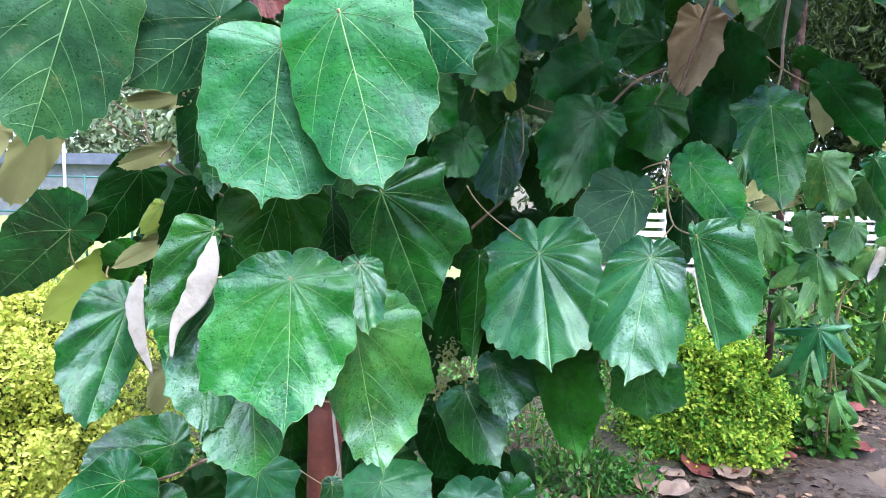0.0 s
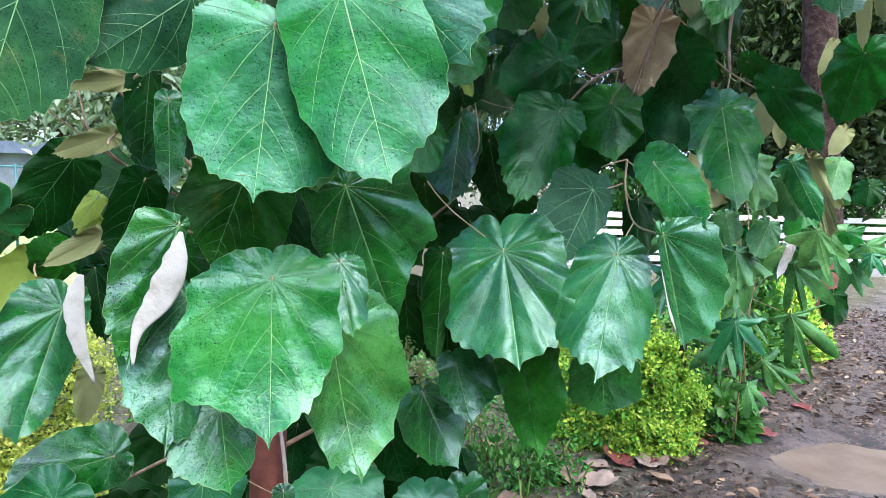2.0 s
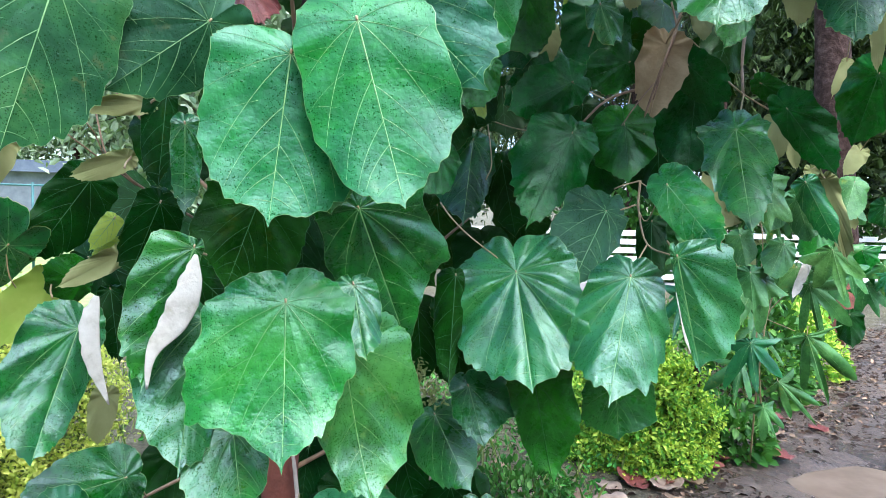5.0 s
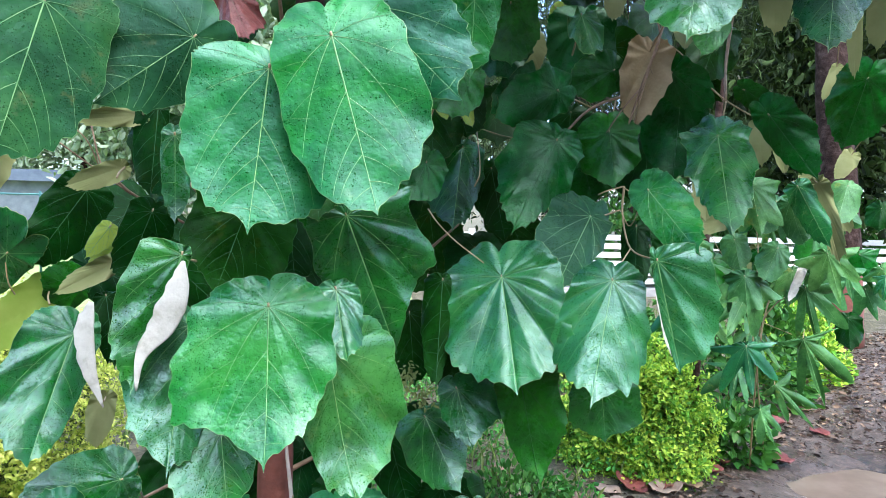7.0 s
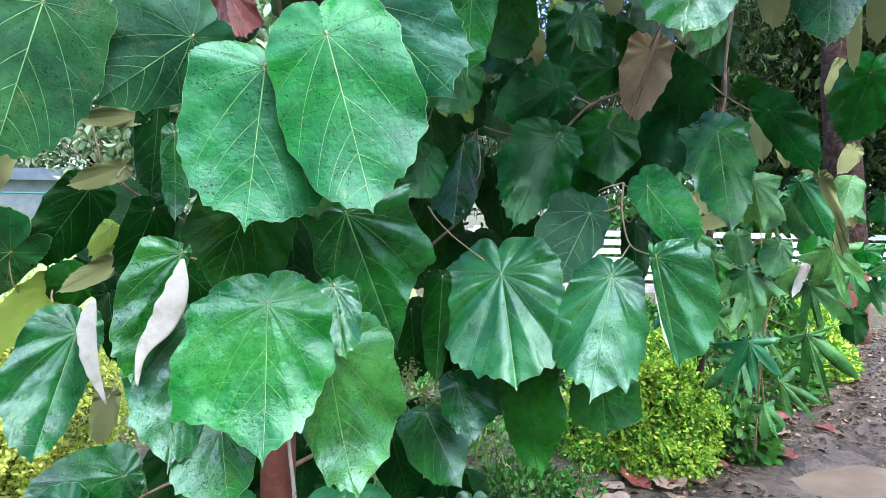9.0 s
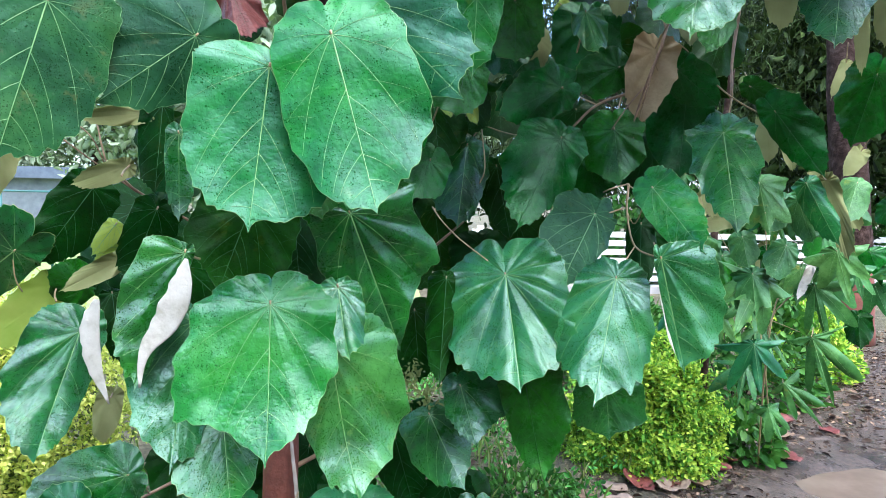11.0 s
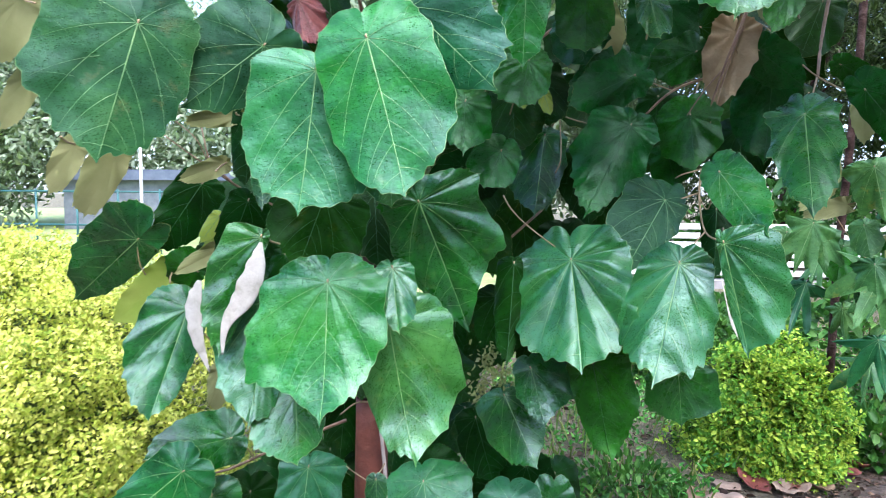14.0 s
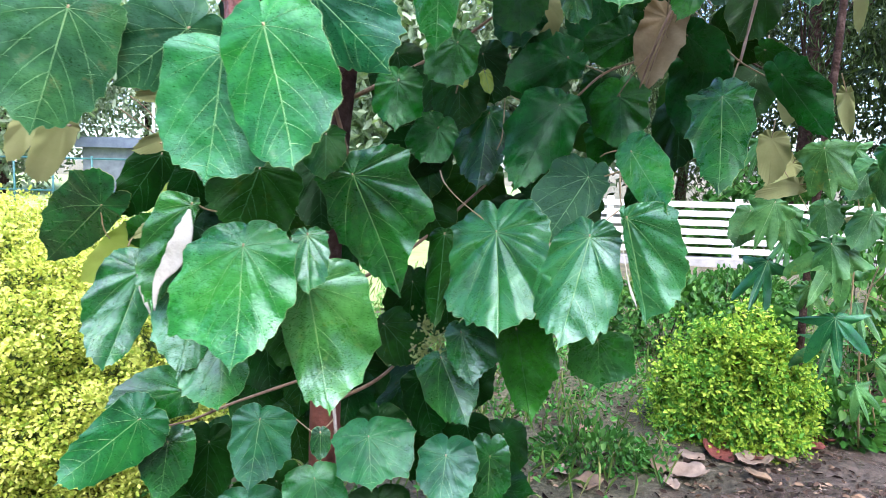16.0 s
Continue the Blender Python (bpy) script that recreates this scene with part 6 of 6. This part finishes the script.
for k, (a, b) in enumerate((((-0.31, 2.02, 0.75), (-0.05, 2.0, 0.95)), ((-0.31, 2.03, 1.1), (0.15, 2.0, 1.45)), ((-0.3, 2.04, 1.3), (-0.75, 1.9, 1.75)), ((-0.29, 2.06, 1.7), (0.35, 2.05, 2.1)), ((-0.28, 2.06, 1.5), (-0.3, 1.5, 2.1)), ((-0.25, 2.1, 2.0), (0.7, 2.1, 2.4)))):
    mid = ((a[0] + b[0]) / 2, (a[1] + b[1]) / 2 + 0.03, (a[2] + b[2]) / 2 - 0.03)
    twig("branch", [a, mid, b], 0.016, 0.007, TWIG, shrub, 40 + k)

for k, c in enumerate(((0.011, 1.850, 1.055), (0.046, 1.820, 1.009), (-0.014, 1.880, 0.961))):
    foliage("dried_flower_head", np.array(c) + rng.normal(size=(70, 3)) * 0.016, 0.016, UNDER, shrub, 90 + k, 0.5, 0.2, label="small dried beige flower head")

# ---- far left: lawn edge, fence, pole, shed ----
TEAL = plain_mat("teal_paint", [(0.3, (0.012, 0.07, 0.075)), (0.7, (0.025, 0.12, 0.12))], 5, 0.5, 30, 0.002)
PALE = plain_mat("pale_paint", [(0.3, (0.36, 0.37, 0.38)), (0.7, (0.52, 0.53, 0.54))], 5, 0.6, 30, 0.002)
BLUEGREY = plain_mat("blue_grey_wall", [(0.3, (0.05, 0.065, 0.10)), (0.7, (0.10, 0.125, 0.17))], 3, 0.7, 20, 0.004)
GREYWALL = plain_mat("grey_wall", [(0.3, (0.09, 0.105, 0.125)), (0.7, (0.16, 0.18, 0.205))], 3, 0.8, 20, 0.004)
LAWN = plain_mat("lawn", [(0.3, (0.15, 0.22, 0.06)), (0.7, (0.32, 0.38, 0.14))], 2, 0.9, 30, 0.02, shift=False)
lawn = []
for yy in np.linspace(7.0, 60, 24):
    for xx in np.linspace(-60, 0.5, 24):
        lawn.append((xx, yy, 0.03 + 0.02 * noise.noise((xx, yy, 2))))
lf = [(j * 24 + i, j * 24 + i + 1, (j + 1) * 24 + i + 1, (j + 1) * 24 + i) for j in range(23) for i in range(23)]
tagged(mesh_object("lawn", lawn, lf, LAWN), "sunlit mown lawn beyond the hedge", "lawn", kind="structure")
teal = thing("metal_fence", (-7.5, 13, 0), "teal-painted metal fence with two rails", "fence")
for k in range(9):
    v, f = tube_arrays([(-11 + k * 0.85, 13, 0), (-11 + k * 0.85, 13, 1.55)], [0.022, 0.022], 8)
    mesh_object("post", v, f, TEAL, teal)
for z in (0.85, 1.5):
    v, f = tube_arrays([(-11.1, 13, z), (-4.1, 13, z)], [0.018, 0.018], 8)
    mesh_object("rail", v, f, TEAL, teal)
# a plain pale pole, without any lamp
pole = thing("pale_pole", (-6.9, 12.6, 0), "slim pale painted pole by the fence", "pole")
v, f = tube_arrays([(-6.9, 12.6, 0), (-6.9, 12.6, 2.6)], [0.03, 0.028], 10)
mesh_object("shaft", v, f, PALE, pole)
v, f = tube_arrays([(-6.9, 12.6, 2.58), (-6.9, 12.6, 2.66)], [0.05, 0.02], 10)
mesh_object("cap", v, f, PALE, pole)

# ---- far trees ----
NEAR_LEAF = plain_mat("garden_foliage", [(0.3, (0.02, 0.05, 0.012)), (0.7, (0.09, 0.16, 0.04))], 2, 0.6, bump_h=0, trans=((0.15, 0.3, 0.04), 0.25), island=0.4)
# foliage colour paled and greyed in place of haze over the distance
HAZE_LEAF = plain_mat("haze_pale_foliage", [(0.3, (0.10, 0.15, 0.09)), (0.7, (0.36, 0.42, 0.29))], 2, 0.6, bump_h=0, trans=((0.15, 0.3, 0.04), 0.25), island=0.4)
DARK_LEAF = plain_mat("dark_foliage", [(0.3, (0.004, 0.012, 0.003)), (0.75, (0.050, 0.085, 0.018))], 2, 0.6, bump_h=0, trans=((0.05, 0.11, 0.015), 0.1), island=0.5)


def tree(name, base, height, radius, low, count, size, mat, label, seed, ratio=0.45, droop=0.4):
    rng = np.random.default_rng(seed)
    t = thing(name, base, label, "tree")
    b = np.array(base, float)
    v, f = tube_arrays(smooth_line([b, b + (0.1, 0, height * 0.4), b + (0, 0.1, height * 0.8)], 5), np.linspace(0.2, 0.07, 11), 10, 0.06, seed)
    mesh_object("trunk", v, f, BARK, t)
    pts = []
    clumps = 60
    for k in range(clumps):
        d = rng.normal(size=3)
        d /= np.linalg.norm(d)
        c = b + (0, 0, (height + low) / 2) + d * (radius, radius, (height - low) / 2) * rng.uniform(0.35, 1.0) ** 0.6
        pts.append(c + rng.normal(size=(count // clumps, 3)) * radius * 0.16)
        if k % 6 == 0:
            twig("limb", [b + (0, 0, height * 0.35), (b + (0, 0, height * 0.5) + c) / 2, c], 0.05, 0.012, BARK, t, k)
    foliage("crown", np.vstack(pts), size, mat, t, seed, ratio, droop)
    return t


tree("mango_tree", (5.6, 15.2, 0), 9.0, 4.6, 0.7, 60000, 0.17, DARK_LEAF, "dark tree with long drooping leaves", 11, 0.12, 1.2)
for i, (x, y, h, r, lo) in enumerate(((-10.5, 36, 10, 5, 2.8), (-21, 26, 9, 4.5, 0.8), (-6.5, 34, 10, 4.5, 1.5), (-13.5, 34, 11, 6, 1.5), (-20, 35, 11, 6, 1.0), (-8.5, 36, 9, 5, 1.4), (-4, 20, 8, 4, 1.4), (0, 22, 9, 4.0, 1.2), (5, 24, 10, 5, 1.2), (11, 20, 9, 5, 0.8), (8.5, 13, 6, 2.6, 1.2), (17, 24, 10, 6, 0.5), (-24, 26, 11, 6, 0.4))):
    tree("garden_tree", (x, y, 0), h, r, lo, 12000 if x < 2 else 10000, 0.32 if x < 2 else 0.23, HAZE_LEAF if x < 2 else DARK_LEAF,
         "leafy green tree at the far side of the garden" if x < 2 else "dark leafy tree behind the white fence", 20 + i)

# unseen trees added behind the viewer to block low sky light and darken reflections
for i, (x, y, h, r, lo) in enumerate(((-9, -11, 6.5, 3.8, 0.3), (-3, -14, 7, 4.6, 0.3), (4, -13.5, 6.5, 4.6, 0.3), (10, -10, 6.5, 4.2, 0.3), (-13, -1, 7, 4, 0.3), (15, -2, 7, 4, 0.3))):
    tree("garden_tree", (x, y, 0), h, r, lo, 4500, 0.75, NEAR_LEAF, "added leafy green tree behind the viewer, blocks low sky light", 60 + i)

# ---- white slatted fence ----
WHITE = plain_mat("white_paint", [(0.3, (0.62, 0.62, 0.58)), (0.7, (0.83, 0.83, 0.79))], 5, 0.55, 40, 0.002)
fence = thing("slatted_fence", (5, 12, 0), "low fence of white-painted horizontal planks", "fence")


def box_mesh(name, lo, hi, mat, parent, bevel=0.004):
    bm = bmesh.new()
    bmesh.ops.create_cube(bm, size=1)
    for v in bm.verts:
        v.co = [(a + b) / 2 + c * (b - a) for a, b, c in zip(lo, hi, v.co)]
    if bevel:
        bmesh.ops.bevel(bm, geom=bm.edges[:], offset=bevel, segments=1, affect="EDGES")
    return part(name, bm, mat, parent)


box_mesh("kerb", (1.2, 11.75, -0.05), (12, 12.1, 0.13), plain_mat("grey_concrete", [(0.3, (0.22, 0.21, 0.2)), (0.7, (0.36, 0.34, 0.33))], 6, 0.85, 40, 0.006), fence)
for k in range(6):
    box_mesh("plank", (1.4, 11.9, 0.20 + 0.15 * k), (12, 11.94, 0.295 + 0.15 * k), WHITE, fence)
for k in range(6):
    box_mesh("post", (1.5 + 2.05 * k, 11.94, -0.05), (1.6 + 2.05 * k, 12.04, 1.10), WHITE, fence)

shed = thing("shed", (-14, 27, 0), "low grey shed with a dark blue-grey roof", "shed")
box_mesh("wall", (-17.5, 26, 0), (-10.5, 29, 1.95), GREYWALL, shed)
box_mesh("roof", (-17.9, 25.6, 1.95), (-10.1, 29.4, 2.35), BLUEGREY, shed)
